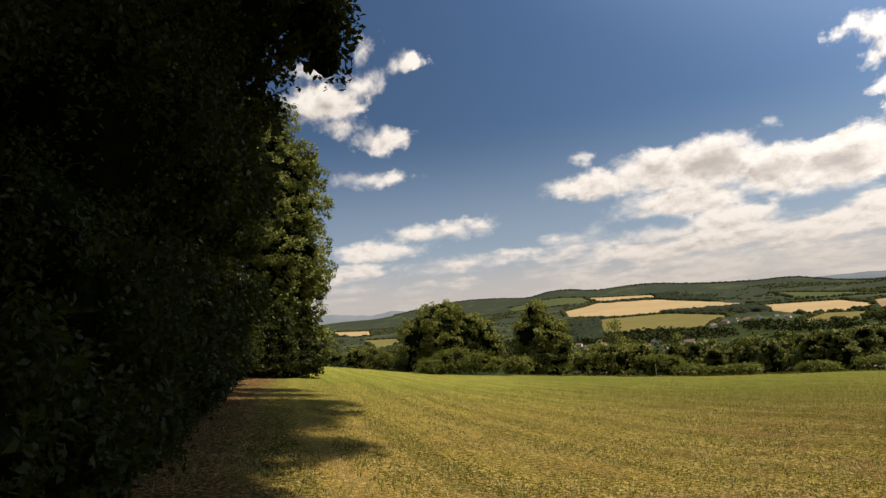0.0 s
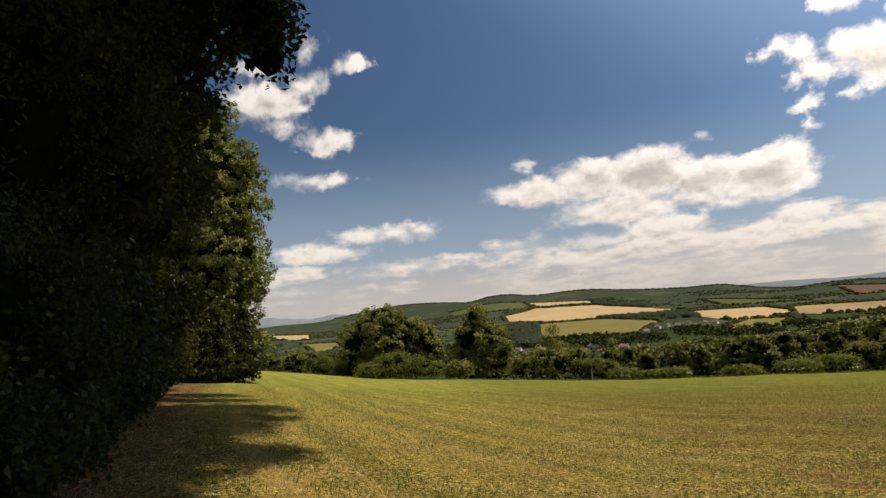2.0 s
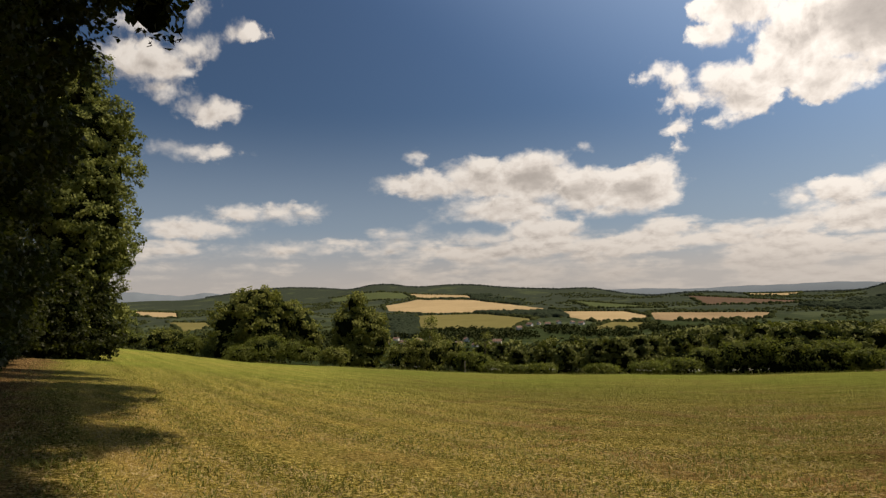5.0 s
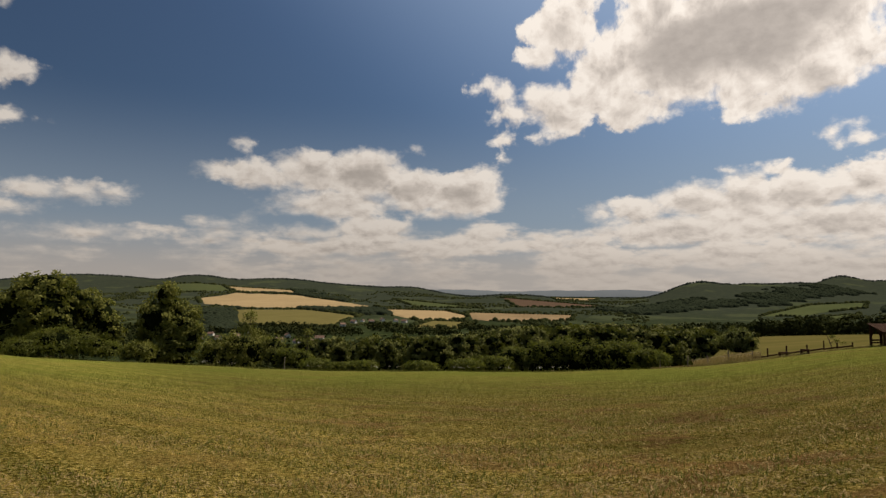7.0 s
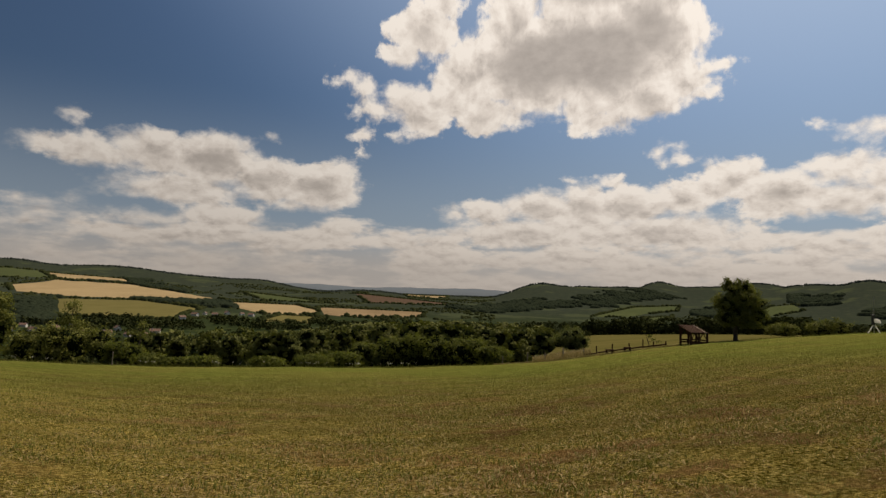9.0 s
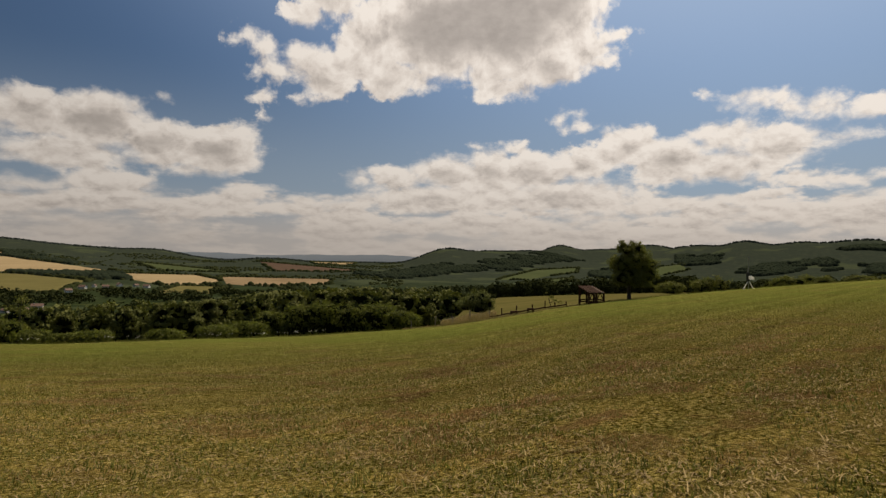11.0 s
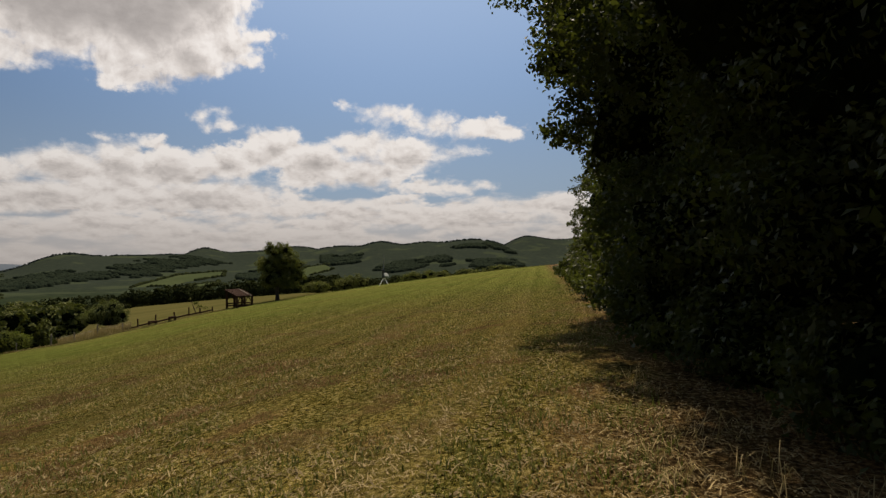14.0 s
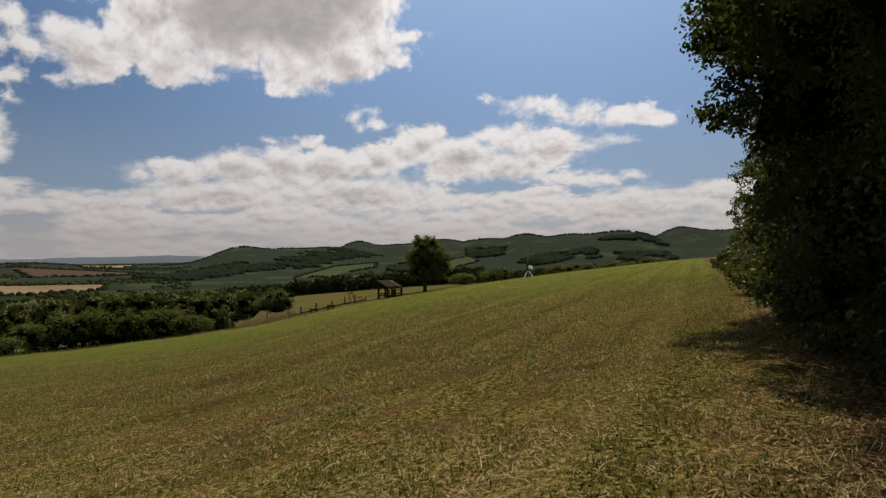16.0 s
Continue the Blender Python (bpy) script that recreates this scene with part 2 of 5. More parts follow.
def leaf_material(name, dark, light, dry=None, through=.25, tone=.5, gloss=.65, spec=.04, own_mix=.55, tint=(.16, .2, .02)):
    """Leaves: each leaf with its own green, some light let through."""
    m = bpy.data.materials.new(name)
    m.use_nodes = True
    t = m.node_tree
    q = Graph(t)
    shader = t.nodes["Principled BSDF"]
    geo = t.nodes.new("ShaderNodeNewGeometry")
    own = geo.outputs["Random Per Island"]
    patch = q.noise(q.coords("Object"), tone, 2.0)
    c = q.mix(q.math("MULTIPLY_ADD", patch, 1.4, -.35, clamp=True), dark, light)
    c = q.mix(q.math("MULTIPLY", own, own_mix), c, light)
    if dry:
        c = q.mix(q.span(own, .93, .97), c, dry)
    q.put(shader, "Base Color", c)
    shader.inputs["Roughness"].default_value = gloss
    shader.inputs["Specular IOR Level"].default_value = spec
    glow = t.nodes.new("ShaderNodeBsdfTranslucent")
    link(t, q.mix(.5, c, tint), glow.inputs[0])
    both = t.nodes.new("ShaderNodeMixShader")
    both.inputs[0].default_value = through
    link(t, shader.outputs[0], both.inputs[1])
    link(t, glow.outputs[0], both.inputs[2])
    link(t, both.outputs[0], t.nodes["Material Output"].inputs[0])
    return m


def bark(q):
    p = q.coords("Object")
    n = q.noise(q.vec("MULTIPLY", p, (6, 6, 1.2)), 3.0, 5.0, .65)
    c = q.ramp(n, (.3, (.035, .026, .02)), (.55, (.085, .066, .05)), (.75, (.16, .14, .11)))
    return c, q.bump(n, .8, .03)


def mown(q):
    p = q.coords("Object")
    across = q.attribute("across")
    coarse = q.noise(p, .09, 3.0)
    middle = q.noise(p, .9, 4.0, .6)
    fine = q.noise(p, 16.0, 4.0, .7)
    tiny = q.noise(p, 85.0, 2.0, .6)
    wob = q.math("MULTIPLY_ADD", q.noise(p, .35, 2.0), .8, across)
    rows = q.math("ADD", q.math("MULTIPLY", q.math("SINE", q.math("MULTIPLY", wob, 2.45)), .6), q.math("MULTIPLY", q.math("SINE", q.math("MULTIPLY", wob, 5.3)), .5))
    c = q.ramp(q.math("ADD", q.math("MULTIPLY", fine, .62), q.math("MULTIPLY", tiny, .38)),
               (.41, (.010, .010, .003)), (.475, (.115, .100, .019)), (.54, (.275, .230, .055)), (.62, (.60, .50, .21)))
    # swaths left by the mower, running along the hedge
    along = q.attribute("along")
    swath = q.noise(q.xyz(q.math("MULTIPLY", wob, 1.15), q.math("MULTIPLY", along, .045), 0.0), 1.0, 4.0, .62)
    strew = q.noise(q.xyz(q.math("MULTIPLY", wob, 6.0), q.math("MULTIPLY", along, 1.3), 0.0), 1.0, 4.0, .65)
    track = q.span(q.math("ABSOLUTE", q.math("SUBTRACT", wob, 2.5)), .5, .1, 0.0, .85)
    straw = q.math("ADD", track, q.math("ADD", q.math("MULTIPLY", rows, .5), q.math("MULTIPLY_ADD", middle, 1.2, -.42)), clamp=True)
    c = q.mix(q.math("MULTIPLY", straw, .62), c, q.mix(fine, (.10, .075, .016), (.42, .33, .11)))
    soil = q.noise(p, .55, 4.0, .65)
    east_shade_soil = q.span(q.math("MULTIPLY_ADD", coarse, 5.0, q.split(p)[0]), 4.0, 14.0)
    c = q.mix(q.math("MULTIPLY", q.span(soil, .50, .63, 0.0, .75), q.span(east_shade_soil, 0.0, .6, .35, 1.0)), c, q.mix(fine, (.055, .030, .013), (.33, .20, .09)))
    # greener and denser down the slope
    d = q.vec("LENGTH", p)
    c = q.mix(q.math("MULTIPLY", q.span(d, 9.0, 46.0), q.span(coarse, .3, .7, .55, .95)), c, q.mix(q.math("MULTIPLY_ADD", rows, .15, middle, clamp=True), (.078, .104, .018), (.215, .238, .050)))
    # less hay and shade put into the colour away from the western hedge, sunwards
    c = q.mix(east_shade_soil, c, q.mix(1.0, c, q.mix(q.span(d, 10.0, 50.0), (.58, .575, .61), (.73, .74, .78)), "MULTIPLY"))
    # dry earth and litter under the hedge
    foot = q.span(q.math("ADD", q.math("MULTIPLY_ADD", east_shade_soil, .9, across), q.math("MULTIPLY_ADD", middle, -2.8, 1.4)), 1.9, .2)
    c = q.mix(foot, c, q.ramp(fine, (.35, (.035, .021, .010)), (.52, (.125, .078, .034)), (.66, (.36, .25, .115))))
    swath = q.math("MULTIPLY_ADD", q.math("SUBTRACT", swath, .5), q.span(d, 8.0, 45.0, 1.0, .35), .5)
    lay = q.math("ADD", q.math("MULTIPLY", q.span(swath, .34, .66), .6), q.math("MULTIPLY", q.span(strew, .32, .68), .4))
    c = q.mix(1.0, c, q.ramp(lay, (.12, (.72, .76, .70)), (.5, (1.0, 1.0, .98)), (.88, (1.30, 1.24, 1.20))), "MULTIPLY")
    h = q.math("ADD", q.math("MULTIPLY", fine, 1.0), q.math("MULTIPLY_ADD", tiny, .6, q.math("MULTIPLY", strew, .8)))
    return c, q.bump(h, 1.0, .09)


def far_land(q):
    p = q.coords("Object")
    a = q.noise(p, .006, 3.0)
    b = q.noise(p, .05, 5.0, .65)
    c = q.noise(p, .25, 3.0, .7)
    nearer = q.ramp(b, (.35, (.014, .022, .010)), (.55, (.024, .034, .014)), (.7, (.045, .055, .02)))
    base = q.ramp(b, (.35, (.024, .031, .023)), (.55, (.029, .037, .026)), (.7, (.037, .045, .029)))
    # haze put into the colour: the land turns paler slate beyond about 1500 m
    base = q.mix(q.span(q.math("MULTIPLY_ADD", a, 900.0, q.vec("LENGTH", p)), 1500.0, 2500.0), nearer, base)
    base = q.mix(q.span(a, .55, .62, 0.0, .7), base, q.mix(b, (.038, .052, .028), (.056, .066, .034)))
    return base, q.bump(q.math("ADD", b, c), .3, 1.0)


def crop(low, high, scale=.02):
    def build(q):
        p = q.coords("Object")
        a = q.noise(p, scale, 4.0, .6)
        b = q.noise(q.vec("MULTIPLY", p, (.02, .25, .1)), 1.0, 3.0)
        c = q.mix(q.math("MULTIPLY_ADD", q.math("ADD", a, b), 1.1, -.6, clamp=True), low, high)
        return c, q.bump(a, .4, 1.0)
    return build


def wood_grey(low, high):
    def build(q):
        p = q.coords("Object")
        n = q.noise(q.vec("MULTIPLY", p, (14, 14, 2.0)), 2.0, 5.0, .65)
        return q.mix(q.math("MULTIPLY_ADD", n, 1.6, -.3, clamp=True), low, high), q.bump(n, .5, .01)
    return build


def plain(low, high, scale=3.0, bump=.3, dist=.01):
    def build(q):
        n = q.noise(q.coords("Object"), scale, 4.0, .6)
        return q.mix(q.math("MULTIPLY_ADD", n, 1.4, -.2, clamp=True), low, high), q.bump(n, bump, dist)
    return build


BARK = material("bark", bark, .9, .2)
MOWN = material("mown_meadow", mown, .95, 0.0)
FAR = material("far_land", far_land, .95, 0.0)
# hedge leaves in two tones: the darker one has its shade in the colour
LEAF_SHADED = leaf_material("shaded_hedge_leaves", (.004, .006, .002), (.042, .050, .014), through=.2, gloss=.5, spec=.08, tone=.9, own_mix=.35)
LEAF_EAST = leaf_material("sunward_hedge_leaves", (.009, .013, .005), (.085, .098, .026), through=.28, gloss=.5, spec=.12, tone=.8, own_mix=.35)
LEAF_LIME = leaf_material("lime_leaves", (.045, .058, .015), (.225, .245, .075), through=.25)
LEAF_OAK = leaf_material("oak_leaves", (.036, .046, .012), (.24, .245, .066), through=.26)
LEAF_SHRUB = leaf_material("shrub_leaves", (.034, .045, .012), (.165, .18, .048), through=.38)
LEAF_LONE = leaf_material("lone_tree_leaves", (.028, .036, .011), (.21, .215, .065), through=.32, tone=.35)
LEAF_WOOD = leaf_material("wood_leaves", (.024, .033, .010), (.18, .19, .056), through=.15, tone=.3, own_mix=.5)
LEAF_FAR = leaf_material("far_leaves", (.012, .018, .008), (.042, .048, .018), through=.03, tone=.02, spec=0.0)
# bluish haze put into the leaf colour of the far crests
LEAF_HAZY = leaf_material("hazy_ridge_leaves", (.025, .033, .030), (.034, .042, .036), through=.02, tone=.004, spec=0.0)
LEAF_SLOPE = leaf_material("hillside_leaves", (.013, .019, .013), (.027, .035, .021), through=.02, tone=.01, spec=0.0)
LEAF_PALE = leaf_material("willow_leaves", (.075, .09, .03), (.19, .205, .075), through=.25)
# near-black stand-in for the shade inside the crowns
SHADE_CORE = material("shade_core", plain((.003, .005, .002), (.011, .015, .005), 2.5, 1.0, .25), 1.0, 0.0)
GRASS = leaf_material("grass_blades", (.046, .058, .014), (.190, .192, .054), dry=(.37, .28, .13), through=.3, tone=.8)
TUFT = leaf_material("green_tuft_blades", (.055, .075, .018), (.15, .175, .05), through=.3, tone=.8)
UMBEL = leaf_material("white_umbels", (.42, .43, .36), (.62, .63, .55), through=.3, tone=3.0, tint=(.6, .62, .5))
HAY = leaf_material("hay", (.060, .040, .016), (.37, .285, .145), through=.12, tone=2.0, own_mix=.7)
DRY_GRASS = leaf_material("dry_grass", (.22, .16, .07), (.48, .38, .19), through=.2, tone=.6)
WHEAT = material("ripe_wheat", crop((.205, .155, .086), (.305, .24, .138), .006), .95, 0.0)
STUBBLE = material("stubble", crop((.11, .08, .048), (.26, .195, .115), .007), .95, 0.0)
PASTURE = material("pasture", crop((.038, .052, .024), (.066, .078, .034), .006), .95, 0.0)
OLIVE = material("dry_pasture", crop((.086, .080, .030), (.128, .114, .046)), .95, 0.0)
SHELF = material("shelf_meadow", crop((.062, .060, .018), (.105, .092, .032), .08), .95, 0.0)
ROUGH = material("rough_grass", crop((.055, .062, .016), (.115, .112, .032), .3), .95, 0.0)
PLOUGH = material("ploughed_earth", crop((.060, .042, .032), (.095, .066, .046)), .95, 0.0)
TIMBER = material("weathered_timber", wood_grey((.022, .011, .007), (.080, .038, .022)), .9, .1)
POSTWOOD = material("grey_posts", wood_grey((.10, .085, .065), (.30, .26, .21)), .85, .2)
ROOFING = material("shelter_roof", wood_grey((.026, .015, .011), (.070, .042, .030)), .95, .05)
WHITE = leaf_material("white_sheet", (.78, .78, .76), (.86, .86, .84), through=.75, tone=3.0, tint=(.85, .85, .82))
DARKMETAL = material("dark_metal", plain((.02, .02, .02), (.06, .06, .06), 6.0), .5, .5)
GREYMETAL = material("galvanised_metal", plain((.25, .25, .25), (.45, .45, .45), 8.0), .45, .5)
RENDER_WALL = material("house_render", plain((.62, .58, .50), (.80, .77, .70), .6), .85, .2)
# the blue is haze put into the colour of the backdrop
HAZE_RANGE = material("hazy_distant_hills", plain((.115, .14, .165), (.14, .165, .19), .002, .2, 5.0), 1.0, 0.0)
TILES = material("roof_tiles", plain((.09, .055, .042), (.17, .11, .085), .8), .8, .2)


# ---------------------------------------------------------------- lie of the land
# Bearings in degrees, positive to the west of the y axis; distances in metres from the hedge corner.
SLOPE_BEARING = (-180, -110, -95, -80, -66, -54, -40, -20, 0, 16, 30, 60, 180)
SLOPE_FALL = (.03, .015, .0114, -.0108, -.0398, -.079, -.0945, -.0945, -.069, -.0258, -.002, .02, .03)
_turn = np.linspace(-180, 180, 721)
_fall = np.convolve(np.pad(np.interp(_turn, SLOPE_BEARING, SLOPE_FALL), 10, mode="edge"), np.ones(21) / 21, "valid")
# valley floor and rising far side
BASE_D = (100, 160, 300, 500, 800, 1200, 1800, 2400, 3200, 4200, 5200)
BASE_Z = (-9, -22, -45, -62, -68, -58, -38, -14, 2, 8, 6)
# hills: bearing, distance, height, half-width across, half-width along
HILLS = ((9, 4300, 55, 330, 400), (4, 4300, 60, 200, 400), (-2, 4000, 112, 420, 420),
         (-6, 3700, 76, 300, 420), (-10.2, 3500, 105, 190, 420), (-14.5, 3500, 82, 240, 420),
         (-17.8, 3500, 90, 240, 420), (-22, 3450, 62, 240, 420), (-25.5, 3350, 50, 240, 380))
HILLS += ((-28.5, 3300, 50, 140, 350), (-38, 3000, 17, 130, 260), (-54.1, 2900, 74, 110, 380),
          (-57.5, 3000, 68, 190, 400), (-61.5, 3200, 76, 190, 400), (-64.3, 3600, 118, 110, 350),
          (-67.6, 3600, 96, 200, 400), (-72, 3700, 127, 210, 400))
HILLS += ((-76, 3000, 102, 190, 420), (-79.6, 2800, 110, 110, 400), (-83.4, 2800, 104, 150, 420),
          (-88, 2700, 112, 190, 420), (-93, 3600, 158, 150, 400), (-97, 3600, 140, 260, 400), (-104, 3300, 130, 300, 400))


# how much steeper the ground falls below the mown edge
BANK = .12


def edge(az):
    """Distance from the corner to the lower edge of the mown field."""
    c = np.cos(np.radians(np.clip(az, -100, 25) + 35))
    return 70 / np.maximum(c, .42)


def height(az, d):
    """Height of the ground at a bearing and a distance (numpy arrays)."""
    az, d = np.broadcast_arrays(np.asarray(az, float), np.asarray(d, float))
    fall, e = np.interp(az, _turn, _fall), edge(az)
    shelf = np.clip((-az - 51) / 5, 0, 1)
    near = fall * np.minimum(d, e) + np.clip(d - e, 0, None) * (np.where(fall > -.02, -.05, -.035) - BANK * (1 - shelf))
    shelf = np.clip((-az - 54) / 5, 0, 1)
    drop = np.clip((d - e - 6 - 150 * shelf) / (90 + 60 * shelf), 0, 1)
    drop = drop * drop * (3 - 2 * drop)
    base = np.interp(d, BASE_D, BASE_Z)
    x, y = -np.sin(np.radians(az)) * d, np.cos(np.radians(az)) * d
    rise = np.zeros_like(d)
    for b, dist, h, across, along in HILLS:
        r = math.radians(b)
        u = (-np.sin(r) * x + np.cos(r) * y - dist) / along
        v = (np.cos(r) * x + np.sin(r) * y) / across
        rise = rise + (np.maximum(h - base * 1.0, 0) * np.exp(-.5 * np.where(u > 0, u * .7, u) ** 2 - .5 * v * v)) ** 4
    far = base + rise ** .25
    return near * (1 - drop) + far * drop


def plan(az, d):
    """The point of the ground at a bearing and a distance."""
    z = float(height(az, d))
    return Vector((-math.sin(math.radians(az)) * d, math.cos(math.radians(az)) * d, z))


# ---------------------------------------------------------------- builders
def mesh_object(name, verts, faces, mat, smooth=False):
    """One mesh object from numpy vertices and faces with the same number of corners."""
    verts, faces = np.asarray(verts, np.float32), np.asarray(faces, np.int32)
    me = bpy.data.meshes.new(name)
    n, k = faces.shape
    me.vertices.add(len(verts))
    me.vertices.foreach_set("co", verts.ravel())
    me.loops.add(n * k)
    me.loops.foreach_set("vertex_index", faces.ravel())
    me.polygons.add(n)
    me.polygons.foreach_set("loop_start", np.arange(0, n * k, k, dtype=np.int32))
    me.update(calc_edges=True)
    if smooth:
        me.polygons.foreach_set("use_smooth", np.ones(n, bool))
    me.materials.append(mat)
    return new(name, me)


def part(name, bm, mat, parent, label=""):
    """A bmesh as one mesh object under a thing or a part."""
    me = bpy.data.meshes.new(name)
    bm.to_mesh(me)
    bm.free()
    me.materials.append(mat)
    ob = new(name, me)
    ob.parent = parent
    return tagged(ob, label)


def under(ob, parent, label=""):
    ob.parent = parent
    return tagged(ob, label)


def beam(bm, a, b, w, h, bevel=.008):
    """A squared timber from a to b."""
    a, b = Vector(a), Vector(b)
    ret = bmesh.ops.create_cube(bm, size=1.0)
    m = Matrix.Translation((a + b) / 2) @ (b - a).to_track_quat("Z", "Y").to_matrix().to_4x4() @ Matrix.Diagonal((w, h, (b - a).length, 1))
    bmesh.ops.transform(bm, matrix=m, verts=ret["verts"])
    if bevel:
        edges = {e for v in ret["verts"] for e in v.link_edges}
        bmesh.ops.bevel(bm, geom=list(edges), offset=bevel, segments=1, affect="EDGES")
    return bm


def tube(points, radii, sides=8):
    """A tapered, jointed tube through points: vertices and quads."""
    pts = [Vector(p) for p in points]
    vs, fs = [], []
    for i, p in enumerate(pts):
        d = (pts[min(i + 1, len(pts) - 1)] - pts[max(i - 1, 0)]).normalized()
        q = d.to_track_quat("Z", "Y")
        for k in range(sides):
            a = 2 * math.pi * k / sides
            vs.append(p + q @ Vector((math.cos(a), math.sin(a), 0)) * radii[i])
    for i in range(len(pts) - 1):
        for k in range(sides):
            k2 = (k + 1) % sides
            fs.append((i * sides + k, i * sides + k2, (i + 1) * sides + k2, (i + 1) * sides + k))
    return [tuple(v) for v in vs], fs


def sphere_dirs(rng, n):
    v = rng.normal(size=(n, 3))
    return v / np.linalg.norm(v, axis=1)[:, None]


def leaf_quads(at, out, size, rng, droop=.25, slim=.55, face=.55):
    """Folded four-cornered leaves at the given points, turned more or less outwards."""
    n = len(at)
    nor = out * face + sphere_dirs(rng, n) * .8 + np.array((0, 0, .35))
    nor /= np.linalg.norm(nor, axis=1)[:, None]
    u = np.cross(nor, sphere_dirs(rng, n))
    u /= np.linalg.norm(u, axis=1)[:, None] + 1e-9
    u[:, 2] -= droop
    u /= np.linalg.norm(u, axis=1)[:, None]
    w = np.cross(nor, u)
    s = (size * rng.uniform(.6, 1.3, n))[:, None]
    base, tip = at - u * s * .5, at + u * s * .5
    side, lift = w * s * slim * .5, nor * s * .12
    v = np.stack([base, at + side + lift, tip, at - side + lift], 1).reshape(-1, 3)
    return v, np.arange(4 * n, dtype=np.int32).reshape(n, 4)


def leaf_ovals(at, out, size, rng, droop=.25, face=.55):
    """Pointed oval leaves folded along the midrib: two quads each."""
    n = len(at)
    nor = out * face + sphere_dirs(rng, n) * .8 + np.array((0, 0, .35))
    nor /= np.linalg.norm(nor, axis=1)[:, None]
    u = np.cross(nor, sphere_dirs(rng, n))
    u /= np.linalg.norm(u, axis=1)[:, None] + 1e-9
    u[:, 2] -= droop
    u /= np.linalg.norm(u, axis=1)[:, None]
    w = np.cross(nor, u)
    s = (size * rng.uniform(.6, 1.3, n))[:, None]
    base, tip = at - u * s * .5, at + u * s * .5 - nor * s * .08
    wide, lift = w * s * .33, nor * s * .13
    a, b = at - u * s * .18, at + u * s * .18
    v = np.stack([base, a + wide + lift, b + wide * .8 + lift, tip, b - wide * .8 + lift, a - wide + lift], 1).reshape(-1, 3)
    k = np.arange(n, dtype=np.int32)[:, None] * 6
    return v, np.concatenate([k + np.array([[0, 1, 2, 3]]), k + np.array([[0, 3, 4, 5]])])


def crown_points(lobes, n, rng, clump, per=14, shell=.55):
    """Points on clumps over the lobes (x, y, z, rx, ry, rz) of a crown, and the way outwards."""
    L = np.array(lobes, float)
    weight = (L[:, 3] * L[:, 4] * L[:, 5]) ** (2 / 3)
    k = max(n // per, 1)
    which = rng.choice(len(L), k, p=weight / weight.sum())
    d = sphere_dirs(rng, k)
    low = d[:, 2] < -.3
    d[low, 2] *= .5
    d /= np.linalg.norm(d, axis=1)[:, None]
    phase = L[which, :3] * 1.7
    swell = 1 + .1 * np.sin(d[:, 0] * 5 + phase[:, 0]) + .1 * np.sin(d[:, 1] * 6 + phase[:, 1]) + .08 * np.sin(d[:, 2] * 7 + phase[:, 2])
    r = rng.uniform(shell, 1.0, k) ** .5 * swell
    c = L[which, :3] + d * L[which, 3:] * r[:, None]
    at = np.repeat(c, per, 0) + np.clip(rng.normal(size=(k * per, 3)), -1.7, 1.7) * clump * np.array((1, 1, .7))
    return at, np.repeat(d, per, 0)


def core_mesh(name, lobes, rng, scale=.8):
    """Dense core: rough lumps well inside the leaves, near-black for the shade there."""
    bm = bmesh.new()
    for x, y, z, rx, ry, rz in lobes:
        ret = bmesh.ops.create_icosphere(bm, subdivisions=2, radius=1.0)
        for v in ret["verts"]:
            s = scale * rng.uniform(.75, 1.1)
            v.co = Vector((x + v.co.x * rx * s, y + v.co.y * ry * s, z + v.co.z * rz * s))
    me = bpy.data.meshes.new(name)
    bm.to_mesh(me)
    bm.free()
    me.materials.append(SHADE_CORE)
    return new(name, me)


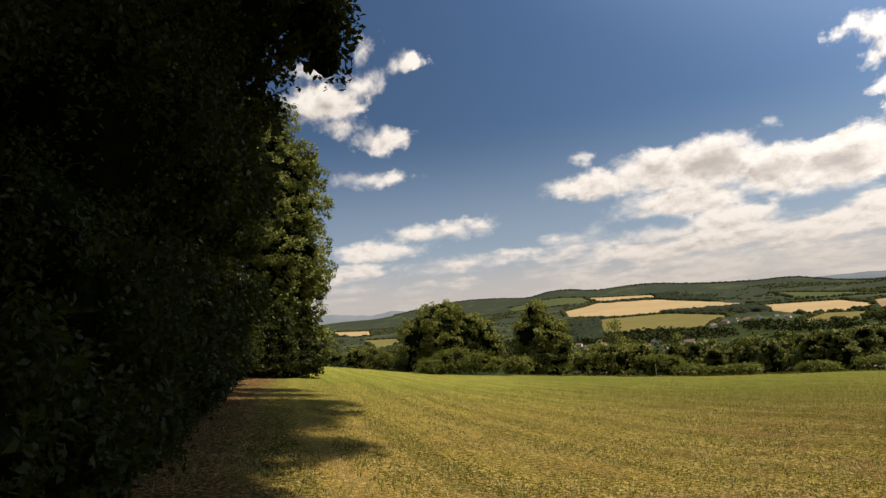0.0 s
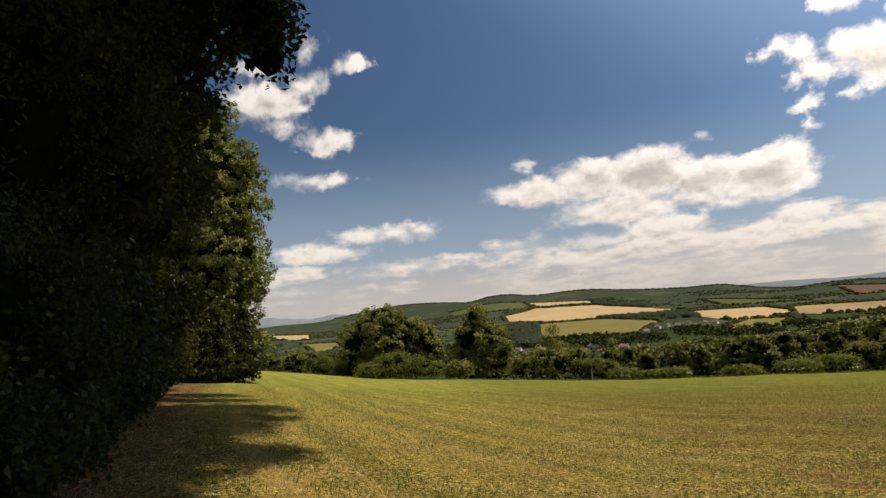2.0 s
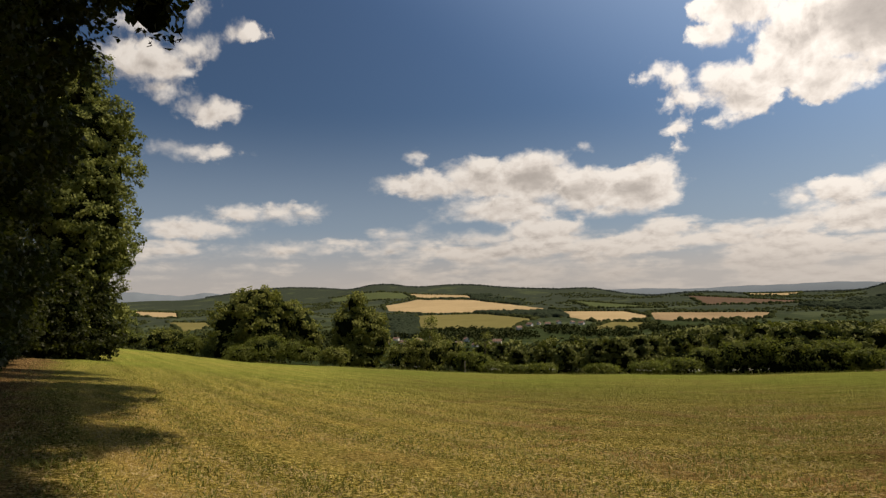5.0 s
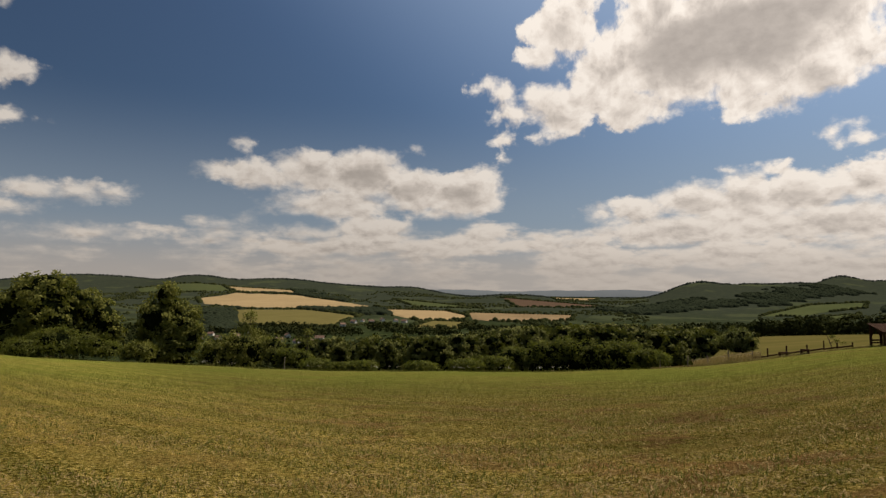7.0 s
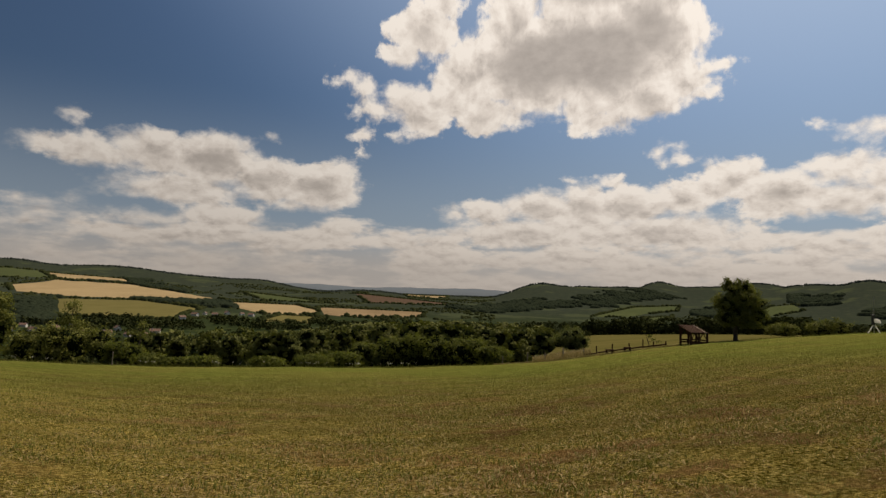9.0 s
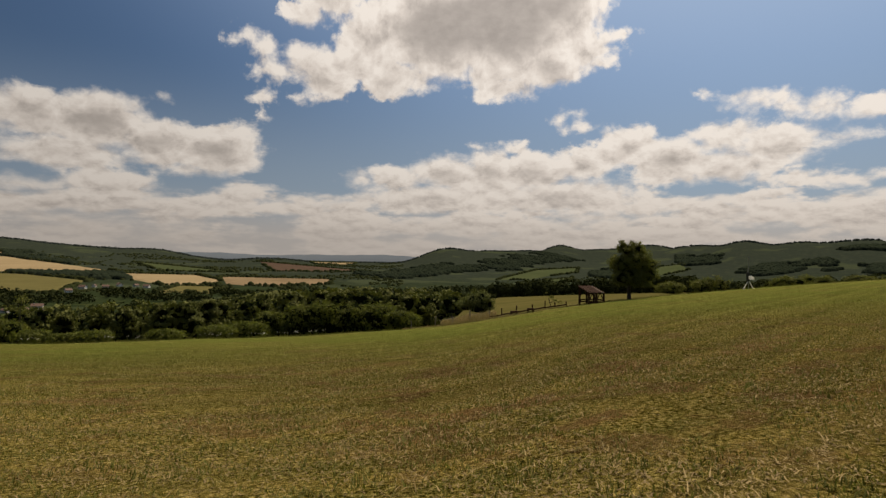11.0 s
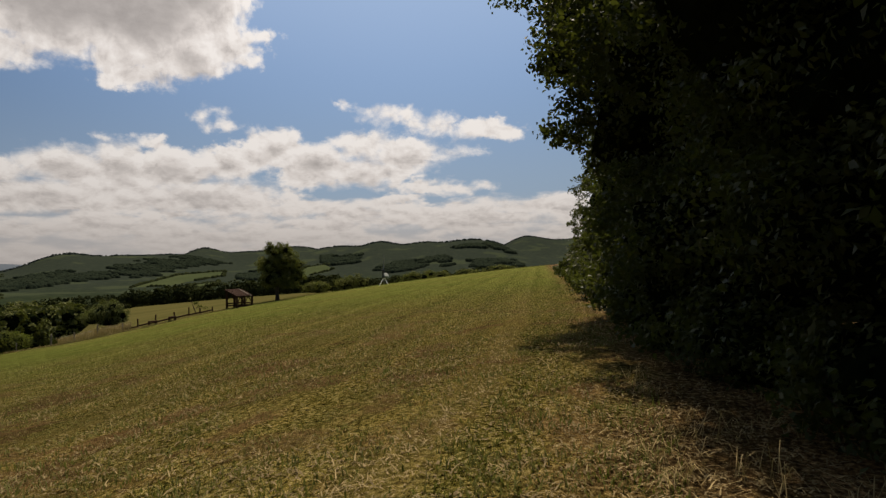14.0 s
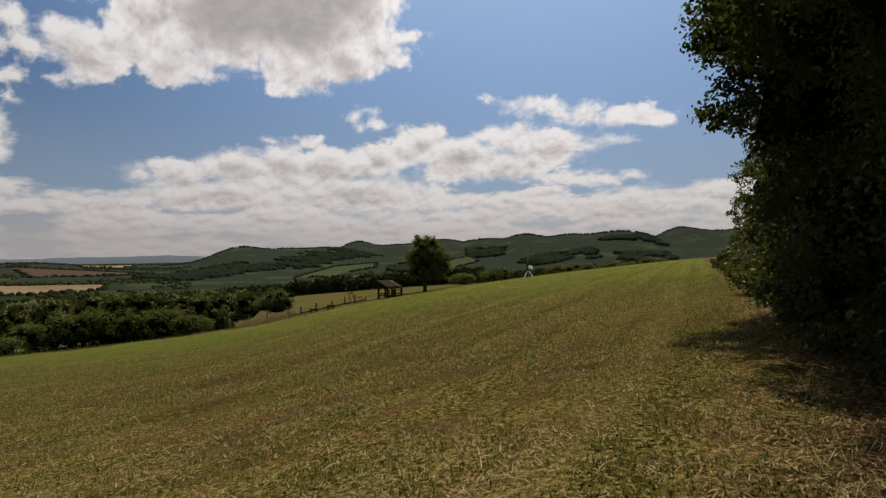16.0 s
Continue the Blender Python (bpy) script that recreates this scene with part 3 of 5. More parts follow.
def tree(name, at, lobes, leaves, size, mat, seed, label, category="tree", group="", trunk=.18, clump=.3, limbs=4, stems=1, core=True, face=.55, per=14, shell=.55, bumpy=0, oval=False, inner=.72, base=.86, heads_size=(.30, .46), reach=.72):
    """A tree or bush: trunk, limbs to its lobes, dense near-black shade core and leaves. Lobes are relative to the
    foot.
    """
    rng = np.random.default_rng(seed)
    root = tagged(new(name), label, category, group)
    root.location = at
    top = max(l[2] for l in lobes)
    big = sorted(lobes, key=lambda l: -l[3] * l[4] * l[5])
    main = big[0]
    for s in range(stems):
        ox, oy = (rng.uniform(-.5, .5, 2) if stems > 1 else (0, 0))
        path = [(ox * .5, oy * .5, -.3), (ox * .6, oy * .6, top * .2), (ox + main[0] * .35, oy + main[1] * .35, top * .5), (ox + main[0] * .75, oy + main[1] * .75, top * .85), (main[0], main[1], top * 1.02)]
        r = trunk / math.sqrt(stems)
        v, f = tube(path, [r * 1.35, r, r * .75, r * .45, r * .12], 9)
        under(mesh_object("trunk", v, f, BARK, True), root)
    for l in big[1:limbs + 1]:
        z0 = max(.35 * top, min(l[2] * .55, top * .7))
        a = Vector((main[0] * .4, main[1] * .4, z0))
        b = Vector(l[:3])
        mid = a.lerp(b, .5) + Vector((0, 0, .08 * (b - a).length))
        v, f = tube([a, mid, b, b + (b - a).normalized() * l[3] * .5], [trunk * .5, trunk * .34, trunk * .2, trunk * .05], 7)
        under(mesh_object("limb", v, f, BARK, True), root)
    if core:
        under(core_mesh("shade_core", lobes, rng, inner), root)
    heads = lobes
    if bumpy:
        heads = [(x, y, z, rx * base, ry * base, rz * base) for x, y, z, rx, ry, rz in lobes]
        for x, y, z, rx, ry, rz in lobes:
            for u in sphere_dirs(rng, bumpy):
                u[2] = u[2] * .75 + .2
                k = rng.uniform(*heads_size)
                heads.append((x + u[0] * rx * reach, y + u[1] * ry * reach, z + u[2] * rz * reach, rx * k, ry * k, rz * k))
    p, d = crown_points(heads, leaves, rng, clump, per, shell)
    v, f = leaf_ovals(p, d, size, rng, face=face) if oval else leaf_quads(p, d, size, rng, face=face)
    under(mesh_object("crown", v, f, mat), root)
    return root


# ---------------------------------------------------------------- ground
def hedge_distance(x, y):
    """How far a point lies out from the foot of the hedge that wraps round the corner."""
    dl = (x + 3.7) * .966 + (y - 7.3) * .257
    dr = (x - 4.7) * .07 + (y + 1.9) * .9976
    return -3.0 * np.log(np.exp(-np.clip(dl, -60, 200) / 3) + np.exp(-np.clip(dr, -60, 200) / 3))


def hedge_along(x, y):
    """Position along the hedge, from the far west end round the corner to the east."""
    dl = (x + 3.7) * .966 + (y - 7.3) * .257
    dr = (x - 4.7) * .07 + (y + 1.9) * .9976
    w = 1 / (1 + np.exp(np.clip((dl - dr) / 3, -40, 40)))
    return w * (x * .257 - y * .966) + (1 - w) * (x * .9976 - y * .07)


def make_ground():
    az = np.concatenate([np.arange(-180, -126, 3.0), np.arange(-126, 42, .6), np.arange(42, 180, 3.0)])
    inner = np.concatenate([[0.0, .12], np.linspace(.4, 4, 10), np.geomspace(4.6, 60, 44)]) / 70
    inner = np.concatenate([inner[inner < .95], [1.0]])
    outer = np.concatenate([np.linspace(1.03, 3.6, 32), np.geomspace(3.8, 70, 110)])
    A, S = np.meshgrid(az, np.concatenate([inner, outer]), indexing="ij")
    D = np.minimum(edge(A) * S, 4950)
    D[:, -1] = 4950
    Z = height(A, D)
    x, y = -np.sin(np.radians(A)) * D, np.cos(np.radians(A)) * D
    rough = np.sin(x * .9 + np.sin(y * .7)) * .02 + np.sin(y * 1.3 + np.sin(x * .5) * 2) * .02
    Z = Z + np.where(D < 90, rough * np.clip(D / 6, 0, 1), 0)
    na, ns = A.shape
    v = np.stack([x, y, Z], -1).reshape(-1, 3)
    i, j = np.meshgrid(np.arange(na), np.arange(ns - 1), indexing="ij")
    i2 = (i + 1) % na
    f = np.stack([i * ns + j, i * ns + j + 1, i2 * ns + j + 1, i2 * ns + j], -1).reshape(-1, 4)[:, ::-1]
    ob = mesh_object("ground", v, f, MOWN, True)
    me = ob.data
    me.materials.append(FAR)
    me.materials.append(SHELF)
    me.materials.append(ROUGH)
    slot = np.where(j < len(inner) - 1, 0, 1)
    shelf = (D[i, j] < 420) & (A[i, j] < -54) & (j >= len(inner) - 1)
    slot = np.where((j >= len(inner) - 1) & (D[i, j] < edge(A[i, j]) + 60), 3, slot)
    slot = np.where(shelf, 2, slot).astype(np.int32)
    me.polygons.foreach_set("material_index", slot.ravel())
    layer = me.attributes.new("across", "FLOAT", "POINT")
    layer.data.foreach_set("value", np.clip(hedge_distance(v[:, 0], v[:, 1]), -30, 150).astype(np.float32))
    layer = me.attributes.new("along", "FLOAT", "POINT")
    layer.data.foreach_set("value", np.clip(hedge_along(v[:, 0], v[:, 1]), -300, 300).astype(np.float32))
    return tagged(ob, "mown hay meadow sloping down to a wide valley with wooded hills", "ground", kind="structure")


make_ground()


FIELDS = []


def field(name, corners, mat, label, lift=2.2):
    """A field on the far slopes, between corners given by bearing and distance, draped over the land."""
    n = 16
    FIELDS.append(np.array(corners, float))
    bm = bmesh.new()
    pts = [np.array(c, float) for c in corners]
    mid = sum(pts) / len(pts)
    rings = []
    for s in np.linspace(1, 0, 7)[:-1]:
        ring = []
        for k in range(len(pts)):
            a, b = pts[k], pts[(k + 1) % len(pts)]
            for u in np.arange(n) / n:
                p = mid + (a + (b - a) * u - mid) * s
                w = math.sin(p[0] * 3.1 + p[1] * .011) * (14 if s == 1 else 0)
                q = plan(p[0], p[1] + w)
                ring.append(bm.verts.new((q.x, q.y, q.z + (lift if s < 1 else -1.0))))
        rings.append(ring)
    for r0, r1 in zip(rings, rings[1:]):
        for k in range(len(r0)):
            bm.faces.new((r0[k], r0[(k + 1) % len(r0)], r1[(k + 1) % len(r1)], r1[k]))
    bm.faces.new(rings[-1])
    bmesh.ops.recalc_face_normals(bm, faces=bm.faces[:])
    me = bpy.data.meshes.new(name)
    bm.to_mesh(me)
    bm.free()
    if sum(p.normal.z for p in me.polygons) < 0:
        me.flip_normals()
    me.materials.append(mat)
    return tagged(new(name, me), label, "field", kind="structure")


field("wheat_field", [(10.8, 2774), (7.2, 2380), (7.2, 2080), (10.4, 2230)], WHEAT, "pale ripe wheat field far down the valley")
field("pasture_field", [(8.0, 1863), (4.9, 1795), (4.4, 1581), (7.1, 1479)], OLIVE, "dry pasture in the valley beyond the meadow")
field("pasture_field", [(-5.4, 3101), (-12.2, 3010), (-13.2, 2819), (-9.0, 2740), (-5.6, 2829)], PASTURE, "green pasture below the wooded ridge")
field("wheat_field", [(-12.4, 2995), (-18.3, 2857), (-18.5, 2720), (-13.5, 2798)], WHEAT, "narrow ripe wheat field below the ridge")
field("wheat_field", [(-10.2, 2463), (-13.2, 2770), (-18.5, 2696), (-26.6, 1914), (-20.0, 1886), (-14.2, 1940), (-10.5, 2113)], WHEAT, "large golden wheat field on the far slope")
field("pasture_field", [(-13.2, 1850), (-19.3, 1850), (-24.1, 1561), (-22.0, 1225), (-13.3, 1280)], OLIVE, "olive green pasture sloping to the village")
field("stubble_field", [(-26.4, 1870), (-32.0, 1815), (-34.0, 1600), (-33.9, 1440), (-29.4, 1415), (-26.9, 1600)], WHEAT, "pale tan stubble field on the far slope")
field("stubble_field", [(-33.8, 1730), (-38.4, 1690), (-43.6, 1660), (-43.4, 1470), (-38.4, 1390), (-34.3, 1440)], STUBBLE, "brownish stubble field on the far slope")
field("pasture_field", [(-30.6, 1395), (-34.6, 1355), (-33.3, 1205), (-28.8, 1225)], OLIVE, "dry olive pasture above the valley wood")
field("pasture_field", [(-27.1, 2488), (-35.4, 1943), (-29.2, 2001)], PASTURE, "bright green field below the wooded hill")
field("ploughed_field", [(-37.0, 2663), (-47.0, 2087), (-38.5, 2036)], PLOUGH, "reddish brown ploughed field on a low hill")
field("wheat_field", [(-41.5, 2929), (-45.7, 3200), (-45.5, 2857), (-42.0, 2650)], WHEAT, "pale wheat field in the distance")
field("pasture_field", [(-58.6, 1738), (-62.2, 2209), (-65.9, 2433), (-65.8, 2174), (-61.4, 1766)], PASTURE, "bright green pasture among dark woods")
field("pasture_field", [(-71.6, 2060), (-72.9, 2300), (-74.6, 2330), (-75.3, 2190), (-74.0, 2080), (-72.4, 1990)], PASTURE, "dull green pasture climbing the wooded hill")
field("pasture_field", [(-63.0, 1740), (-65.4, 1900), (-65.2, 1780), (-63.4, 1640)], PASTURE, "small green meadow at the foot of the hill")

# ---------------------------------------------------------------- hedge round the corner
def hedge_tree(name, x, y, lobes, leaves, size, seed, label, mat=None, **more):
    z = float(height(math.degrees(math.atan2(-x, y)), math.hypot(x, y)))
    return tree(name, (x, y, z), [(a - x, b - y, c - z, p, q, r) for a, b, c, p, q, r in lobes], leaves, size, mat or LEAF_SHADED, seed, label,
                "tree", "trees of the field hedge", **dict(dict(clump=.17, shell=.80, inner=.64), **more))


CLUMPS = dict(bumpy=16, base=.74, heads_size=(.20, .34), reach=.76, clump=.15, inner=.68)
WEST = "dark green hedge tree with dense hanging leaves beside the meadow"
# high lobes out of view over the meadow are added to cast its shade
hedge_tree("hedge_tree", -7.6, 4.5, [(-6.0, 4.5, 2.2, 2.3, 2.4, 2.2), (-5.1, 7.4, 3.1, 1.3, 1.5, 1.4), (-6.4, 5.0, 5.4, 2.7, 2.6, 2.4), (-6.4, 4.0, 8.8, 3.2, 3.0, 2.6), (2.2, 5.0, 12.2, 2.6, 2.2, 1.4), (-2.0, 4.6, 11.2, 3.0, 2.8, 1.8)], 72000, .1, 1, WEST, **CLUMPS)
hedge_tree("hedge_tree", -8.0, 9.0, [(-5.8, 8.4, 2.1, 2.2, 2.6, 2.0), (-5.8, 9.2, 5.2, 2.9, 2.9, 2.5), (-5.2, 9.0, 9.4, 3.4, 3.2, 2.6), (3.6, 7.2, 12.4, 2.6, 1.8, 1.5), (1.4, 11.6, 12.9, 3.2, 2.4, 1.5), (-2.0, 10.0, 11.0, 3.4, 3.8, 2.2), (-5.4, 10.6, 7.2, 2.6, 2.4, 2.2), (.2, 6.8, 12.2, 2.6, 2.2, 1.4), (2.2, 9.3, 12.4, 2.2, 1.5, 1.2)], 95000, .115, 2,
           "spreading dark-leaved hedge tree with unseen overhanging boughs added to shade the meadow", trunk=.3, **CLUMPS)
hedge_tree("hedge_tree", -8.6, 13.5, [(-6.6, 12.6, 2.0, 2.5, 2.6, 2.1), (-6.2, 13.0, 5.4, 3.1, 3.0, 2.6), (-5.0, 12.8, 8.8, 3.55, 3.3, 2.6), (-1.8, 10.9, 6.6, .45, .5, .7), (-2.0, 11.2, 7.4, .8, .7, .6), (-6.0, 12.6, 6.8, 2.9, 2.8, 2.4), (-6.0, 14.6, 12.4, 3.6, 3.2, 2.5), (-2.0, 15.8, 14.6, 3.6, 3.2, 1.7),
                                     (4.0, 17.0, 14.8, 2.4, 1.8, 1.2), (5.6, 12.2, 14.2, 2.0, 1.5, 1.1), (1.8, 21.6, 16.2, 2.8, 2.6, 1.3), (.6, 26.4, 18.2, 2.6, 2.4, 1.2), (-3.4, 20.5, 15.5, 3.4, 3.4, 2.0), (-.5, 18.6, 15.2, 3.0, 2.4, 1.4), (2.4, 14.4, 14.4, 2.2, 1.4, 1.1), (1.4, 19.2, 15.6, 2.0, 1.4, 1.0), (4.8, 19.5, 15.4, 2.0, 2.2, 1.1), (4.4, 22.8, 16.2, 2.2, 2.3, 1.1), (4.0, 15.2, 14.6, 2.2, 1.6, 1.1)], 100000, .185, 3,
           "tall spreading hedge tree with unseen high branches added to shade the meadow", trunk=.32, limbs=9, **CLUMPS)
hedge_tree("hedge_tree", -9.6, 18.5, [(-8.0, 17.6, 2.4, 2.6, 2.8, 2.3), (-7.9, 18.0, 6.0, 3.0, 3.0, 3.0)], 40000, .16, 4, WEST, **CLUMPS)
hedge_tree("hedge_tree", -10.6, 24.0, [(-9.6, 23.5, 2.4, 2.6, 3.2, 2.3), (-9.8, 24.0, 6.2, 3.2, 3.4, 3.2), (-10.4, 25.0, 12.6, 3.2, 3.4, 3.4), (-6.4, 25.4, 18.4, 3.2, 2.6, 1.8), (-.8, 26.2, 19.8, 3.0, 2.4, 1.4), (4.6, 26.6, 19.8, 2.4, 2.0, 1.2), (4.2, 30.3, 21.6, 2.4, 2.4, 1.2)], 34000, .22, 5, "tall hedge tree with unseen high branches added to shade the meadow", trunk=.3, limbs=6, **CLUMPS)
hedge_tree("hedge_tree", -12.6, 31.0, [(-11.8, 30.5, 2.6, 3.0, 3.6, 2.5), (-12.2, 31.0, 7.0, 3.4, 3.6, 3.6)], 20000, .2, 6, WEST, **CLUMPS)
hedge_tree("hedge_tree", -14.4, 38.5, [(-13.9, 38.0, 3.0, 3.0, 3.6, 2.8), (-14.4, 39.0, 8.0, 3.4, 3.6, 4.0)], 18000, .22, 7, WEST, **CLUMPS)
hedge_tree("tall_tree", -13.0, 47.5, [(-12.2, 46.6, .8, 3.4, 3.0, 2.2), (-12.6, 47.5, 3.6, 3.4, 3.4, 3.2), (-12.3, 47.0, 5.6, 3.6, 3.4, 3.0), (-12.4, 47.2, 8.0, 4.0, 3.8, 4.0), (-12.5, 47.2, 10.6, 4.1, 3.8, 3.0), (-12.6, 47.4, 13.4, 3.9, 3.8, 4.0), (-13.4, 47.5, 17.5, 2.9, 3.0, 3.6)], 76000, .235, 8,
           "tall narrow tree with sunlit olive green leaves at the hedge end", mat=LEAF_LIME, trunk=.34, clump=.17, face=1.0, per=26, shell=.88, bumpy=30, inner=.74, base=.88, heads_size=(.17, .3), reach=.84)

# dark shrubs added for the shade at the foot of the tall tree
for _x, _y, _h, _s in ((-11.6, 44.6, 4.4, 91), (-13.2, 43.0, 4.6, 92), (-10.9, 45.6, 7.0, 93), (-12.4, 43.6, 8.0, 94)):
    hedge_tree("shrub", _x, _y, [(_x - .5, _y, _h * .2 - .6, 1.3, 1.3, _h * .5), (_x + .6, _y, _h * .15 - .6, 1.3, 1.2, _h * .45)], 4600, .24, _s, "dark shrub added for the shade under the tall tree", mat=LEAF_SHADED, trunk=.05, stems=3, limbs=1)

# undergrowth closing the foot of the hedge
_ru = np.random.default_rng(17)
_y = 4.2
for _i in range(17):
    _h, _w = _ru.uniform(1.5, 2.3), _ru.uniform(.95, 1.15) + .012 * _y
    _x = -3.7 - (_y - 7.3) * .266 - .75 - .012 * _y
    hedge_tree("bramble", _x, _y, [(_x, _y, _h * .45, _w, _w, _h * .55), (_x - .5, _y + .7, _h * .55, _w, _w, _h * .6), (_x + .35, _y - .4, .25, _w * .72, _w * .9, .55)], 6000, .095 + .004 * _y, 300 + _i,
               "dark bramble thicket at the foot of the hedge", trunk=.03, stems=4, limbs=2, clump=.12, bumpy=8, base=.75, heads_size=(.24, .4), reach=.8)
    _y += 1.5 + .055 * _y
for _i, (_x, _y, _h, _w) in enumerate(((5.4, -3.3, 1.2, 1.0), (8.4, -3.3, 1.4, 1.1))):
    hedge_tree("bramble", _x, _y, [(_x, _y, _h * .45, _w, _w, _h * .55), (_x + .8, _y - .4, _h * .5, _w, _w, _h * .6), (_x - .6, _y + .1, _h * .25, _w * .7, _w * .6, _h * .4)], 4400, .1, 330 + _i,
               "dark bramble thicket at the foot of the hedge", mat=LEAF_EAST, trunk=.03, stems=4, limbs=2, clump=.12)
_x = 11.2
for _i in range(14):
    _h, _w = _ru.uniform(1.4, 2.4), _ru.uniform(1.0, 1.3) + .012 * _x
    _y = -1.9 - (_x - 4.7) * .07 - .95 - .012 * _x
    hedge_tree("bramble", _x, _y, [(_x, _y, _h * .45, _w, _w, _h * .55), (_x + .8, _y - .4, _h * .55, _w, _w, _h * .6), (_x - .5, _y + .3, .25, _w, _w * .75, .6)], 4400, .1 + .003 * _x, 340 + _i,
               "dark bramble thicket at the foot of the hedge", mat=LEAF_EAST, trunk=.03, stems=4, limbs=2, clump=.12, bumpy=6, base=.75, heads_size=(.24, .4), reach=.8)
    _x += 1.6 + .09 * _x

EAST = "dark hedge tree seen against the sun, dense leaves"
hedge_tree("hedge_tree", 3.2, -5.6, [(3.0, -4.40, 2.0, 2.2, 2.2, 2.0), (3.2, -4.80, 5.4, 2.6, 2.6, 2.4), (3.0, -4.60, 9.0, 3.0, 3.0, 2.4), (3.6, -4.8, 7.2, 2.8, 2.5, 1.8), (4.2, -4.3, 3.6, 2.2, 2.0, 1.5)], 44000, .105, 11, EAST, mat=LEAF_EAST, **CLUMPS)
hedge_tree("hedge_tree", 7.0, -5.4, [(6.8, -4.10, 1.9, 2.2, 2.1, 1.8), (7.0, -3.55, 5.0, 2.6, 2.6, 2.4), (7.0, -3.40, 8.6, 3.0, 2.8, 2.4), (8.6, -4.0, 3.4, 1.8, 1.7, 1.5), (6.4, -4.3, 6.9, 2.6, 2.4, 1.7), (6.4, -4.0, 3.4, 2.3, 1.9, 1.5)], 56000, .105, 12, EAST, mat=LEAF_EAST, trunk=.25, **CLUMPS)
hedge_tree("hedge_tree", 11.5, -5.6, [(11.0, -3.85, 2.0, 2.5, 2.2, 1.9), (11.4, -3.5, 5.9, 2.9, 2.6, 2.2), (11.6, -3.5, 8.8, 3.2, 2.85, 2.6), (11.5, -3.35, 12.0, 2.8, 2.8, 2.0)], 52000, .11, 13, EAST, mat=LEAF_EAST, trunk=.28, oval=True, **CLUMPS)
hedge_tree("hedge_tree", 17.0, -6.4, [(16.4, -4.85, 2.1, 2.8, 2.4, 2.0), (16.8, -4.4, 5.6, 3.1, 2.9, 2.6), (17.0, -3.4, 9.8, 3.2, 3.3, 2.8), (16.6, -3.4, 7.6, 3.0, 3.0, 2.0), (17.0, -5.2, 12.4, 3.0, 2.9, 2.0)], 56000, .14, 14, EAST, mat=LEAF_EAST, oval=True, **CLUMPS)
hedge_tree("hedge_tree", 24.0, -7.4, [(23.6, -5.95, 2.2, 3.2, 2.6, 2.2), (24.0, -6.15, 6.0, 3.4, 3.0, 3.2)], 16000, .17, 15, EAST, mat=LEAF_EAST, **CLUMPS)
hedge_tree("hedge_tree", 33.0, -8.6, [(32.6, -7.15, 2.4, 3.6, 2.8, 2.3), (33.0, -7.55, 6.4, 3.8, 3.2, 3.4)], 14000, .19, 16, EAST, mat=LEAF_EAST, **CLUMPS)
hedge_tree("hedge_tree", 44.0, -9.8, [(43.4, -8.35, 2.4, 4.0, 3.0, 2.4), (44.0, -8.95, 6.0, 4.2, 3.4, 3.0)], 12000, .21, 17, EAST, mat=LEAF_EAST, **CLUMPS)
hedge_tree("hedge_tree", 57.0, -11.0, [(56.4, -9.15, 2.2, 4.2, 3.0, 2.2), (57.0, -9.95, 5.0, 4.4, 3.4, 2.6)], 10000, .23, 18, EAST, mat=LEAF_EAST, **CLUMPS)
# unseen trees added behind the corner, tall enough to keep sky light off
BACK = "unseen dark hedge tree added behind the corner to block sky light"
hedge_tree("hedge_tree", -2.0, -6.5, [(-2.0, -5.2, 2.2, 2.6, 2.4, 2.2), (-2.0, -5.6, 6.2, 3.2, 2.8, 3.0), (-2.0, -6.0, 10.6, 3.4, 3.0, 3.0)], 11000, .26, 21, BACK)
hedge_tree("hedge_tree", -7.0, -2.0, [(-6.2, -2.0, 2.2, 2.4, 2.8, 2.2), (-6.4, -1.6, 6.2, 3.0, 3.2, 3.0), (-6.4, -1.6, 11.0, 3.6, 3.6, 3.2), (-4.4, 1.0, 11.6, 3.0, 3.0, 2.2)], 13000, .26, 22, BACK)
# unseen boughs added sunward of the strip of ground they are to shade
_shade_boughs = [(-5.6, .8, 4.0, 2.0, 2.2, 3.0), (-4.4, 2.6, 9.4, 2.6, 2.6, 2.0), (-1.6, 6.4, 12.0, 2.2, 3.0, 1.4)]
_ru = np.random.default_rng(18)
for _i in range(13):
    _y = 4.4 + 1.25 * _i
    _h = 12.0 if _y < 12.5 else 15.6
    for _off, _r in ((.0, 1.25), (1.2 + _ru.uniform(-.25, .25), (.75, 1.0, .55)[_i % 3])):
        _shade_boughs.append((-3.7 - (_y - 7.3) * .266 + _off + .574 * _h, _y + .06 * _h, _h + _ru.uniform(-.3, .3), _r, .85, .6))
hedge_tree("hedge_tree", -6.4, .6, _shade_boughs, 46000, .19, 24, "unseen tree added at the corner, its high boughs casting shade on the meadow", trunk=.34, limbs=8, bumpy=2)
hedge_tree("hedge_tree", -7.4, -7.0, [(-7.0, -6.4, 3.0, 3.4, 3.4, 3.0), (-7.0, -6.4, 8.4, 4.0, 4.0, 4.0), (-7.0, -6.4, 13.0, 3.4, 3.4, 3.0)], 11000, .3, 23, BACK)


